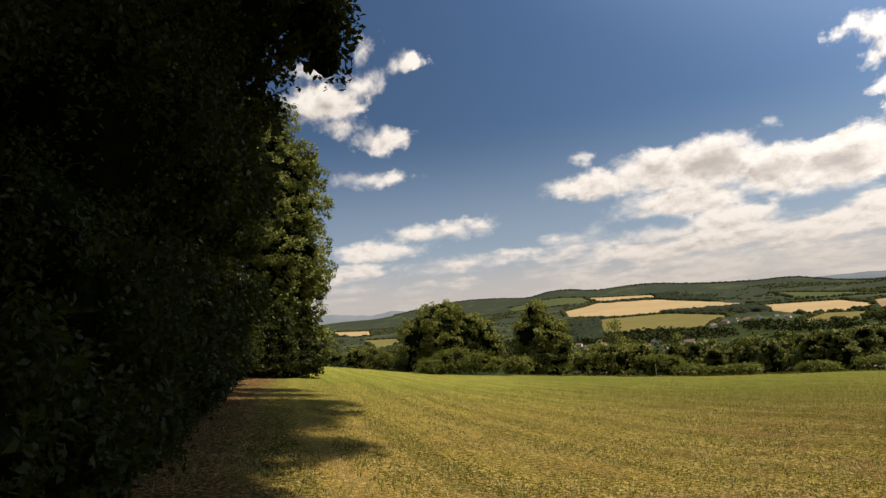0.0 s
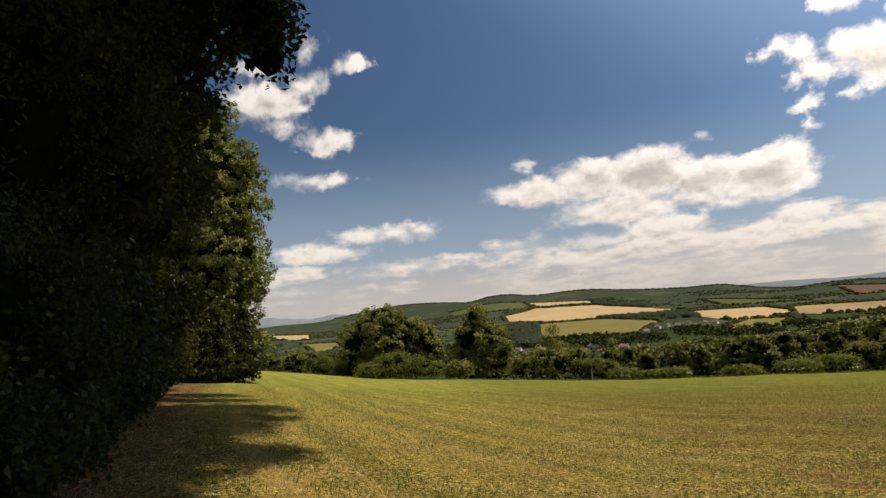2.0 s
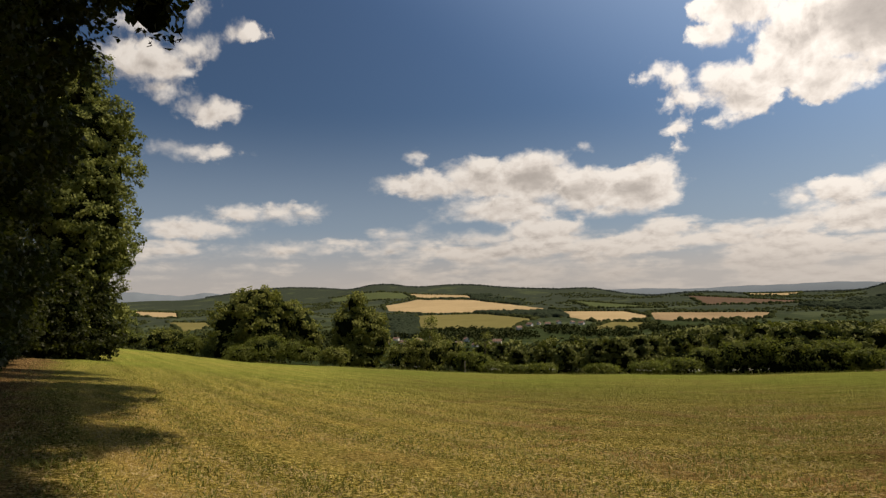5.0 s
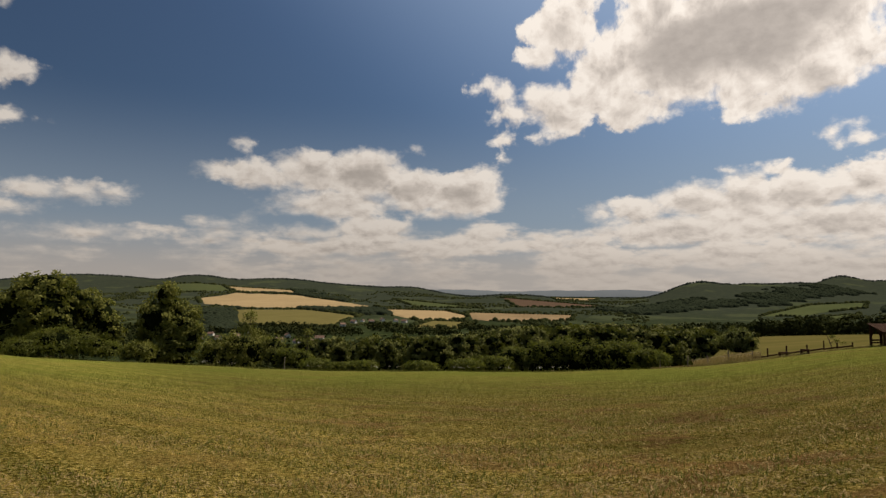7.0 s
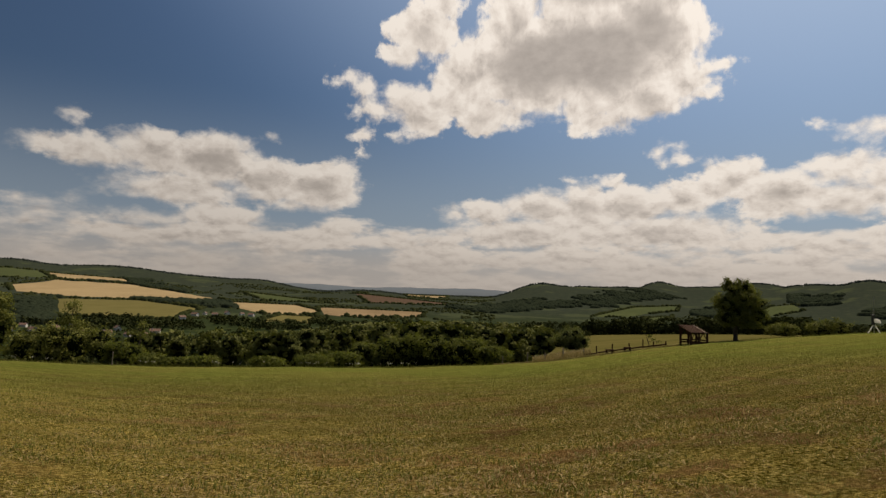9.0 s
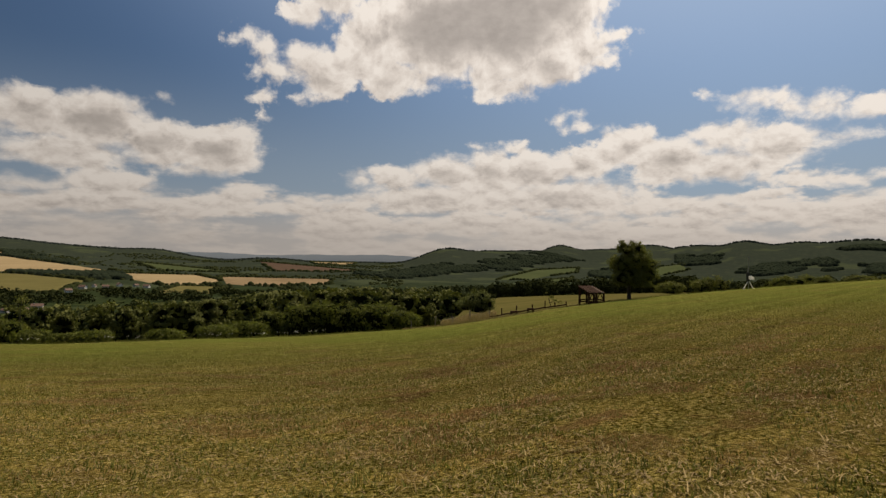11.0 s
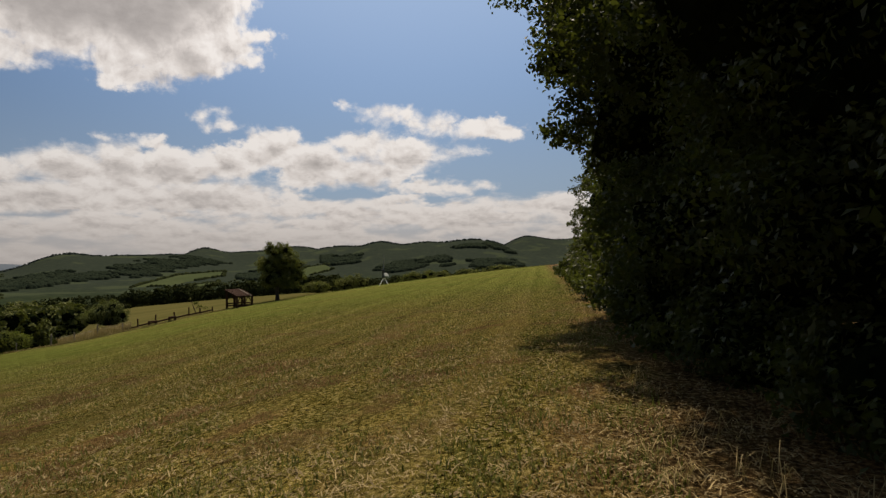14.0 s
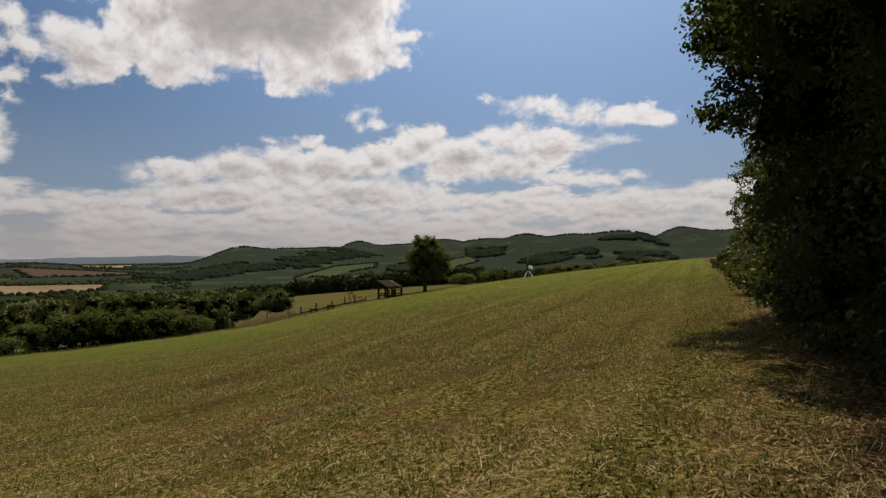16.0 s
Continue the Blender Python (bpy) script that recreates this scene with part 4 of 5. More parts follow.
# ---------------------------------------------------------------- lower edge of the meadow
def edge_tree(name, bearing, dist, lobes, leaves, size, mat, seed, label, category="tree", group="", **more):
    """Lobes of a tree that faces the corner: across (to the right), away, up, and radii."""
    p = plan(bearing, dist)
    up = max(0, dist - float(edge(bearing))) * BANK if bearing > -52 else 0
    lobes = [(x, y, z + up, a, b, c) for x, y, z, a, b, c in lobes] + [(x, y, max(up, z * .5), a, b, max(c, up)) for x, y, z, a, b, c in lobes[:3 if up > .6 else 0]]
    ob = tree(name, p, lobes, leaves, size, mat, seed, label, category, group, **dict(dict(face=1.1, per=26, shell=.75, bumpy=9), **more))
    ob.rotation_euler = (0, 0, radians(bearing))
    return ob


edge_tree("field_tree", .2, 92, [(-1.0, 0, 7.6, 3.6, 3.4, 3.2), (-4.6, 0, 4.8, 3.0, 3.2, 3.8), (1.9, -.5, 6.6, 3.4, 3.2, 3.0), (4.6, 0, 4.6, 3.0, 3.0, 3.0), (6.3, 0, 2.8, 1.9, 2.2, 2.6), (0, 0, 3.6, 5.4, 3.6, 3.4), (0, -2.0, 5.2, 4.0, 2.6, 3.2), (-3.0, 0, 7.0, 2.6, 2.6, 2.6)],
          30000, .4, LEAF_OAK, 31, "broad field tree with olive green crown at the meadow edge", trunk=.4, clump=.28, shell=.85, limbs=6)
edge_tree("field_tree", -8.0, 90, [(-.4, 0, 8.0, 1.6, 1.7, 2.0), (-1.6, 0, 5.0, 2.4, 2.4, 2.8), (1.4, 0, 4.6, 2.6, 2.4, 3.0), (2.6, 0, 2.6, 2.4, 2.2, 2.4), (0, 0, 2.6, 3.6, 2.6, 2.6), (.6, 0, 6.8, 1.4, 1.4, 1.5)],
          21000, .38, LEAF_OAK, 32, "ragged dark field tree with a pointed crown", trunk=.3, clump=.3, limbs=5)
edge_tree("shrub", -.4, 83, [(-3.4, 0, 1.2, 2.4, 1.8, 1.4), (-.6, 0, 1.8, 2.8, 2.0, 1.7), (2.6, 0, 1.4, 2.6, 1.8, 1.5), (4.6, 0, .8, 1.8, 1.4, 1.0)], 16000, .24, LEAF_SHRUB, 33,
          "pale green rounded shrub in front of the field tree", "shrub", trunk=.06, stems=4, limbs=3)
edge_tree("thin_tree", -14.6, 84, [(0, 0, 5.6, .8, .8, .9), (-.7, 0, 4.2, .9, .8, .9), (.8, 0, 3.6, 1.0, .8, .9), (0, 0, 2.2, 1.6, 1.2, 1.4)], 4200, .24, LEAF_OAK, 34,
          "thin sparse sapling rising above the hedge shrubs", trunk=.12, core=False, clump=.3)
edge_tree("thin_tree", -19.4, 80, [(0, 0, 4.0, .6, .6, .8), (.3, 0, 2.8, .8, .7, .8)], 900, .2, LEAF_OAK, 35, "thin half-bare sapling at the meadow edge", trunk=.08, core=False, clump=.3)

_rng = np.random.default_rng(5)
# low shrubs along the edge: bearing, distance past the edge, across, height, leaf
SHRUBS = ((11.5, 4, 3.4, 2.6, 0), (8.6, 7, 3.6, 3.4, 1), (6.2, 5, 3.0, 2.6, 0), (4.6, 3, 2.2, 1.6, 0), (-5.8, 3, 2.0, 2.2, 1), (-11.6, 4, 2.6, 3.0, 1), (-13.2, 6, 2.8, 3.8, 1), (-16.2, 5, 2.8, 3.6, 1),
          (-18.0, 4, 2.4, 2.4, 0), (-20.6, 3, 1.8, 1.0, 0), (-22.6, 2, 1.4, .6, 0), (-24.6, 2, 1.9, .9, 0), (-29.4, 2, 1.9, .75, 0))
SHRUBS2 = ((-34.0, 4, 2.2, .9, 0), (-36.4, 6, 2.0, 1.2, 0), (-38.8, 9, 2.8, 2.4, 0), (-41.2, 7, 3.2, 3.1, 0), (-43.4, 6, 3.0, 3.5, 0), (-45.6, 6, 3.2, 3.3, 0), (-47.8, 6, 2.8, 3.0, 0),
           (-50.0, 4, 2.2, 2.0, 0), (-76.8, 22, 3.2, 2.8, 1), (-82.5, 24, 3.6, 2.2, 1), (-85.0, 24, 3.6, 2.0, 1), (-87.5, 26, 3.6, 2.0, 1), (-74.0, 26, 3.6, 2.0, 1), (-90.5, 26, 4, 2.2, 1))
for _i, (_b0, _past, _w, _h, _k) in enumerate(SHRUBS + SHRUBS2):
    _lob = [(_rng.uniform(-.6, .6) * _w, _rng.uniform(-.5, .5), _h * _rng.uniform(.35, .6), _w * _rng.uniform(.45, .7), _w * .5, _h * _rng.uniform(.4, .52)) for _ in range(4)]
    _lob.append((0, 0, _h * .55, _w * .6, _w * .55, _h * .5))
    edge_tree("shrub", _b0, float(edge(_b0)) + _past, _lob, 4000, .27, LEAF_OAK if _k else LEAF_SHRUB, 100 + _i,
              "dark green hedge shrub beyond the meadow" if _k else "light green shrub along the meadow edge", "shrub", "shrubs along the meadow edge", trunk=.05, stems=3, limbs=2)

edge_tree("lone_tree", -70.3, 86.5, [(-.2, 0, 2.9, 2.4, 2.2, 1.8), (-.8, 0, 4.6, 1.9, 1.9, 1.6), (1.0, 0, 5.0, 2.0, 1.9, 1.8), (-.1, 0, 6.6, 1.4, 1.4, 1.0), (1.2, 0, 6.6, 1.0, 1.0, .9), (2.6, 0, 3.4, 1.2, 1.2, 1.5), (-.9, 0, 7.2, .35, .4, .6), (.5, 0, 7.4, .35, .4, .5), (2.9, 0, 4.7, .7, .7, .7), (1.5, 0, 2.2, 1.3, 1.3, .9)],
          22000, .2, LEAF_LONE, 41, "lone dark round-crowned tree with a short trunk in the meadow", trunk=.24, clump=.2, limbs=6, bumpy=12, base=.78, heads_size=(.22, .38), reach=.78, inner=.6)
edge_tree("willow", -57.0, 98, [(-.9, 0, 1.7, 1.5, 1.4, 1.8), (.5, 0, 2.2, 1.2, 1.3, 1.4), (1.4, 0, 1.4, 1.1, 1.2, 1.4), (-2.0, 0, 1.2, 1.3, 1.2, 1.2), (0, 0, .8, 2.2, 1.4, 1.0)], 6500, .22, LEAF_PALE, 42, "pale round willow bush beside the fence", "shrub", trunk=.12)

# wood below the meadow: a few models, then copies
WOOD = []
for _k in range(4):
    _r = np.random.default_rng(60 + _k)
    _lob = [(_r.uniform(-1.6, 1.6), _r.uniform(-1.6, 1.6), _r.uniform(4.0, 8.0), _r.uniform(1.8, 2.8), _r.uniform(1.8, 2.8), _r.uniform(1.8, 2.6)) for _ in range(6)] + [(0, 0, 8.6, 2.0, 2.0, 1.8), (0, 0, 4, 3.2, 3.2, 3.2)]
    WOOD.append(_lob)
_made = []
# bearing, distance, height of the tops above the eye line in degrees
_rw = np.random.default_rng(77)
for _row, (_off, _n, _lo, _hi) in enumerate(((27, 14, -50, -19.5), (62, 15, -58, -33), (84, 16, -58, -24), (112, 18, -60, -19))):
    for _j in range(_n):
        _az = _hi + (_lo - _hi) * (_j + _rw.uniform(.2, .8)) / _n
        _d = float(edge(_az)) + _off + _rw.uniform(-8, 8)
        _top = np.interp(_az, (-58, -47, -42, -32, -24, -19), (-2.5, -2.1, -2.15, -3.3, -3.4, -3.6)) - _rw.uniform(0, .5) - (.15, .3, 0, 0)[_row]
        _p = plan(_az, _d)
        _h = EYE + _d * math.tan(radians(_top)) - _p.z
        if len(_made) < 4:
            _ob = tree("wood_tree", (0, 0, 0), WOOD[len(_made)], 3800, .66, LEAF_WOOD, 80 + len(_made), "dark green broadleaf tree in the wood below the meadow", "tree", "trees of the valley wood", trunk=.25, clump=.36, face=1.2, per=26, shell=.78, bumpy=8)
            _made.append(_ob)
            _s = _h / 10.2
            _ob.location, _ob.rotation_euler, _ob.scale = _p, (0, 0, _rw.uniform(0, 6)), (_s, _s, _s)
        else:
            _s = _h / 10.2
            _m = Matrix.LocRotScale(_p, Euler((0, 0, _rw.uniform(0, 6))), (1, 1, 1))
            _ob = copy_thing(_made[_j % 4], _m)
            _ob.scale = (_s * _rw.uniform(.85, 1.15), _s * _rw.uniform(.85, 1.15), _s)

# ---------------------------------------------------------------- woods and village in the valley
def inside(poly, a, d):
    """Whether points (bearing, distance) lie in a field."""
    hit = np.zeros(len(a), bool)
    for k in range(len(poly)):
        (a0, d0), (a1, d1) = poly[k], poly[(k + 1) % len(poly)]
        cross = ((d0 > d) != (d1 > d)) & (a < (a1 - a0) * (d - d0) / (d1 - d0 + 1e-9) + a0)
        hit ^= cross
    return hit


def wave(x, y, s, seed):
    """Smooth value noise made of a few crossed waves, about -1 to 1."""
    r = np.random.default_rng(seed)
    v = np.zeros_like(x)
    for _ in range(7):
        t, f, p = r.uniform(0, 6.28), r.uniform(.6, 1.8) / s, r.uniform(0, 6.28)
        v += np.sin((x * np.cos(t) + y * np.sin(t)) * f * 6.28 + p)
    return v / 3.2


def scatter(n, lo, hi, d0, d1, seed, keep):
    r = np.random.default_rng(seed)
    a = r.uniform(lo, hi, n)
    d = np.sqrt(r.uniform(d0 * d0, d1 * d1, n))
    ok = np.ones(n, bool)
    for poly in FIELDS:
        ok &= ~inside(poly, a, d)
    x, y = -np.sin(np.radians(a)) * d, np.cos(np.radians(a)) * d
    ok &= keep(a, d, x, y)
    a, d, x, y = a[ok], d[ok], x[ok], y[ok]
    return np.stack([x, y, height(a, d)], 1), r


def leafy_stuff(name, at, rng, tall, size, per, mat, label):
    """Many small trees, each a loose heap of leaf clumps, as one object."""
    n = len(at)
    h = tall * rng.uniform(.6, 1.35, n)
    d = sphere_dirs(rng, n * per).reshape(n, per, 3)
    rad = rng.uniform(.55, 1.0, (n, per, 1)) ** .5
    w = (h * rng.uniform(.32, .5, n))[:, None]
    p = at[:, None, :] + d * rad * np.stack([w, w, h[:, None] * .46], -1)
    p[..., 2] += h[:, None] * .52
    v, f = leaf_quads(p.reshape(-1, 3), d.reshape(-1, 3), size * np.repeat(h / tall, per), rng, slim=.8, face=1.1)
    return tagged(mesh_object(name, v, f, mat), label, "trees", kind="stuff")


def lump_stuff(name, at, rng, tall, mat, label, wide=.6, rise=.5):
    """Distant forest canopy: one low uneven dome a tree, as one object."""
    k = 7
    t = np.arange(k) * 2 * math.pi / k
    ring = np.stack([np.cos(t), np.sin(t), np.zeros(k)], 1)
    tv = np.concatenate([ring + (0, 0, -.5), ring * .72 + (0, 0, .62), [(0, 0, 1.0)]])
    i = np.arange(k)
    j = (i + 1) % k
    tf = np.concatenate([np.stack([i, j, j + k], 1), np.stack([i, j + k, i + k], 1), np.stack([i + k, j + k, np.full(k, 2 * k)], 1)])
    n, m = len(at), len(tv)
    h = tall * rng.uniform(.6, 1.4, n)
    v = tv[None] * rng.uniform(.75, 1.2, (n, m, 1)) * np.stack([h * wide, h * wide, h * rise], -1)[:, None, :]
    v += at[:, None, :]
    f = (tf[None] + (np.arange(n) * m)[:, None, None]).reshape(-1, 3)
    return tagged(mesh_object(name, v.reshape(-1, 3), f, mat, True), label, "forest", kind="stuff")


VILLAGE = ((-10.5, 990), (-12.0, 985), (-13.4, 1010), (-11.4, 1060), (-15.2, 960), (-17.0, 935), (-18.6, 920), (-19.8, 905), (-20.6, 960), (-14.6, 1090),
           (-22.6, 1250), (-23.6, 1330), (-24.4, 1370), (-25.2, 1340), (-26.2, 1390), (-27.4, 1380), (-28.2, 1350), (-9.2, 1240), (-7.6, 1480), (-17.8, 1010))


def off_village(a, d):
    ok = np.ones(len(a), bool)
    for b, r in VILLAGE:
        ok &= ~((np.abs(a - b) * math.pi / 180 * r < 13) & (d < r + 10) & (d > r - 75))
    return ok


_at, _q = scatter(9000, -58, 16, 190, 1250, 201, lambda a, d, x, y: (wave(x, y, 220, 1) > -.15) & off_village(a, d) & ((a > -50) | (d > 330)))
leafy_stuff("valley_trees", _at, _q, 9.0, 3.5, 14, LEAF_FAR, "dark broadleaf trees and thickets filling the valley floor")
_at, _q = scatter(7000, -98, -52, 270, 1400, 202, lambda a, d, x, y: (wave(x, y, 260, 2) > .0) | ((d > 400) & (d < 560)))
leafy_stuff("valley_trees", _at, _q, 9.0, 3.6, 13, LEAF_FAR, "dark trees along the foot of the wooded hills")
_at, _q = scatter(620, -90, -56, 224, 256, 208, lambda a, d, x, y: wave(x, y, 60, 4) > -.55)
leafy_stuff("valley_trees", _at, _q, 5.0, 1.0, 60, LEAF_FAR, "dark row of trees closing the meadow behind the shelter")
_at, _q = scatter(16000, -50, 16, 1250, 2900, 203, lambda a, d, x, y: (wave(x, y, 330, 3) > .2) | ((d > 1240) & (d < 1330) & (a > -22)) | (np.abs(wave(x, y, 700, 9)) < .035))
lump_stuff("hillside_copses", _at, _q, 7.5, LEAF_FAR, "dark copses and hedgerows between the fields")


def crest(a, d, slack):
    """Whether points lie on the skyline of the hills, within a slack in degrees."""
    grid = np.arange(-110, 20, .5)
    far = np.arange(1600, 4400, 40.0)
    A, D = np.meshgrid(grid, far, indexing="ij")
    top = np.degrees(np.arctan2(height(A, D), D)).max(1)
    return np.degrees(np.arctan2(height(a, d), d)) > np.interp(a, grid, top) - slack


_at, _q = scatter(14000, -50, 5, 2500, 4300, 204, lambda a, d, x, y: crest(a, d, .05))
lump_stuff("ridge_forest", _at, _q, 9, LEAF_HAZY, "dark forest along the far ridge", .7, .6)
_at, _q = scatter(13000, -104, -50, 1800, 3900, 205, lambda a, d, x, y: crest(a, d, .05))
lump_stuff("ridge_forest", _at, _q, 8, LEAF_HAZY, "dark forest along the crests across the valley", .7, .6)
# woods with an outline of their own: bearing and distance of the corners
WOODS = (((-10.5, 1740), (-13.3, 1880), (-13.8, 1345), (-13.0, 1100), (-10.7, 1110)),
         ((-18.0, 2020), (-21.7, 2010), (-26.4, 1760), (-26.9, 1610), (-23.6, 1680), (-18.1, 1870)),
         ((-15.4, 2815), (-19.0, 2895), (-20.3, 2765), (-23.1, 2320), (-21.7, 2180), (-18.6, 2400)),
         ((-56.8, 2310), (-63.8, 3050), (-66.4, 2910), (-58.8, 2060)),
         ((-45.5, 1900), (-53.5, 2270), (-57.6, 2150), (-50.2, 1715)),
         ((-74.2, 2500), (-75.8, 2560), (-77.9, 2240), (-74.7, 2300)),
         ((-78.9, 2010), (-83.0, 2190), (-86.4, 2160), (-84.5, 2040), (-80.4, 1900)),
         ((-86.0, 2330), (-89.4, 2440), (-92.0, 2380), (-89.0, 2270)),
         ((-87.4, 2010), (-91.2, 2120), (-92.6, 2040), (-89.0, 1920)),
         ((-67.0, 2200), (-70.5, 2350), (-71.0, 2050), (-67.4, 1900)))
for _k, _poly in enumerate(WOODS):
    _c = np.array(_poly, float)
    _at, _q = scatter(9000, _c[:, 0].min(), _c[:, 0].max(), _c[:, 1].min(), _c[:, 1].max(), 210 + _k, lambda a, d, x, y: inside(_c, a + .8 * wave(x, y, 160, 6), d + 80 * wave(x, y, 130, 7)) & (wave(x, y, 90, 5) > -.75))
    _at = _at[:1900]
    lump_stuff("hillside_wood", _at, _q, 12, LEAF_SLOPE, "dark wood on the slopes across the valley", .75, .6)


# hedgerows along the borders of the fields
_q = np.random.default_rng(206)
_rows = []
for _poly in FIELDS:
    for _k in range(len(_poly)):
        _a, _b = _poly[_k], _poly[(_k + 1) % len(_poly)]
        _n = int(np.hypot((_b[0] - _a[0]) * .0175 * _a[1], _b[1] - _a[1]) / 9)
        _u = np.linspace(0, 1, _n)[:, None]
        _pts = _a + (_b - _a) * _u + _q.normal(size=(_n, 2)) * (.05, 7)
        _w = np.sin(_u[:, 0] * _n * .11 + _k * 2.0) + np.sin(_u[:, 0] * _n * .043 + _k)
        _rows.append(_pts[_w > -.2])
_rows = np.concatenate(_rows)
_at = np.stack([-np.sin(np.radians(_rows[:, 0])) * _rows[:, 1], np.cos(np.radians(_rows[:, 0])) * _rows[:, 1], height(_rows[:, 0], _rows[:, 1]) + .8], 1)
lump_stuff("hedgerows", _at, _q, 8.0, LEAF_FAR, "dark hedgerow trees along the field borders", .8, .7)


def house(name):
    root = tagged(new(name), "small pale rendered house with a tiled gable roof in the village", "house", "village houses")
    bm = bmesh.new()
    for x, y, z in ((-5, -3.6, -1), (5, -3.6, -1), (5, 3.6, -1), (-5, 3.6, -1), (-5, -3.6, 3.4), (5, -3.6, 3.4), (5, 3.6, 3.4), (-5, 3.6, 3.4), (-5, 0, 6.1), (5, 0, 6.1)):
        bm.verts.new((x, y, z))
    v = list(bm.verts)
    for f in ((0, 1, 5, 4), (2, 3, 7, 6), (1, 2, 6, 9, 5), (3, 0, 4, 8, 7), (0, 3, 2, 1)):
        bm.faces.new([v[i] for i in f])
    bm.verts.index_update()
    wall = part("wall", bm, RENDER_WALL, root)
    bm = bmesh.new()
    beam(bm, (0, -2.1, 4.9), (0, -2.1, 5.1), 11, 5.4, 0)
    bmesh.ops.rotate(bm, verts=bm.verts[:], cent=(0, -2.1, 5), matrix=Matrix.Rotation(radians(36.5), 3, "X"))
    n = len(bm.verts)
    beam(bm, (0, 2.1, 4.9), (0, 2.1, 5.1), 11, 5.4, 0)
    bm.verts.ensure_lookup_table()
    bmesh.ops.rotate(bm, verts=bm.verts[n:], cent=(0, 2.1, 5), matrix=Matrix.Rotation(radians(-36.5), 3, "X"))
    roof = part("roof", bm, TILES, root, "reddish tiled roof")
    bm = bmesh.new()
    beam(bm, (2.5, .8, 5), (2.5, .8, 7.2), .7, .7, 0)
    part("chimney", bm, RENDER_WALL, roof)
    for x in (-3, 0, 3):
        for s in (-1, 1):
            bm = bmesh.new()
            beam(bm, (x, s * 3.62, 1.0), (x, s * 3.62, 2.3), 1.1, .12, 0)
            part("window", bm, DARKMETAL, wall)
    return root


_first = None
for _i, (_b1, _d1) in enumerate(VILLAGE):
    _m = Matrix.LocRotScale(plan(_b1, _d1), Euler((0, 0, _i * 1.9)), None)
    if _first is None:
        _first = house("house")
        _first.matrix_basis = _m
    else:
        copy_thing(_first, _m).scale = [(.9, .9, .9), (1.15, 1.0, 1.05), (1.3, 1.1, 1.1)][_i % 3]


def far_range():
    """Backdrop hills on the horizon beyond the valley mouth, haze put into their blue."""
    a = np.arange(-62, 22, .25)
    top = 62 + 6 * np.sin(a * .37) + 3 * np.sin(a * .9 + 1) + 1.2 * np.sin(a * 3.1) + np.clip(a + 12, 0, 40) * 1.6
    rim = np.interp(a, (5.2, 6.9, 8.9, 10.8, 14, 22), (114, 92, 108, 128, 120, 100)) + 2 * np.sin(a * 5)
    west = np.clip((a - 3.4) / 1.4, 0, 1)
    top = top * (1 - west) + rim * west
    v, f = [], []
    for k, s in enumerate((0, .5, 1)):
        d = 4700 + 110 * k
        z = -60 + (top + 60) * (s ** .6)
        v.append(np.stack([-np.sin(np.radians(a)) * d, np.cos(np.radians(a)) * d, z], 1))
    n = len(a)
    for k in range(2):
        for i in range(n - 1):
            f.append((k * n + i, k * n + i + 1, (k + 1) * n + i + 1, (k + 1) * n + i))
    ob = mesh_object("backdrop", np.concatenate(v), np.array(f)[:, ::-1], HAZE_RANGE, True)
    return tagged(ob, "blue hazy hills on the horizon", "hills", kind="structure")


far_range()

# ---------------------------------------------------------------- shelter, fence and mast
def shelter():
    p = plan(-67.1, 83.5)
    root = tagged(new("field_shelter"), "open brown timber shelter with a sloping plank roof", "shelter")
    root.location = p
    root.rotation_euler = (0, 0, radians(-66.7 + 40))
    root.scale = (.86, .86, .9)
    X, Y, LOW, HIGH = 1.4, 1.1, 1.62, 2.35
    for i in (-1, 0, 1):
        for j, h in ((-1, LOW), (1, HIGH)):
            bm = bmesh.new()
            beam(bm, (i * X, j * Y, -.35), (i * X, j * Y, h), .24, .24, .02)
            part("post", bm, TIMBER, root)
        bm = bmesh.new()
        beam(bm, (i * X, -Y - .22, LOW - .06), (i * X, Y + .15, HIGH + .08), .12, .15, .01)
        part("rafter", bm, TIMBER, root)
        if i == 1:
            bm = bmesh.new()
            beam(bm, (i * X * .72, -Y - .3, LOW - .02), (i * X * .72, Y + .2, HIGH + .16), .12, .14, .01)
            part("rafter", bm, POSTWOOD, root, "paler bare rafter")
    for j, h in ((-1, LOW), (1, HIGH)):
        bm = bmesh.new()
        beam(bm, (-X - .14, j * Y, h + .02), (X + .14, j * Y, h + .02), .14, .16, .01)
        part("wall_plate", bm, TIMBER, root)
        for i in (-1, 0):
            for a, c in (((i + .06) * X, (i + .5) * X), ((i + .94) * X, (i + .5) * X)):
                bm = bmesh.new()
                beam(bm, (a, j * Y, h * .42), (c, j * Y, h - .04), .1, .11, .01)
                part("brace", bm, TIMBER, root)
    for k in range(10):
        x = -X - .15 + k * (2 * X + .3) / 12
        bm = bmesh.new()
        beam(bm, (x, -Y - .28, LOW + .02 + (k % 3) * .01), (x, Y + .2, HIGH + .2 + (k % 2) * .012), .2, .045, .006)
        part("roof_board", bm, ROOFING, root)
    for z in (.25, .55):
        bm = bmesh.new()
        beam(bm, (-X, Y + .11, z), (X, Y + .11, z), .04, .2, .006)
        part("rail", bm, TIMBER, root)
        bm = bmesh.new()
        beam(bm, (X + .11, -Y, z), (X + .11, Y, z), .04, .2, .006)
        part("rail", bm, TIMBER, root)
    bm = bmesh.new()
    beam(bm, (-X, -Y - .11, .25), (X, -Y - .11, .25), .05, .24, .006)
    part("rail", bm, TIMBER, root)
    return root


shelter()


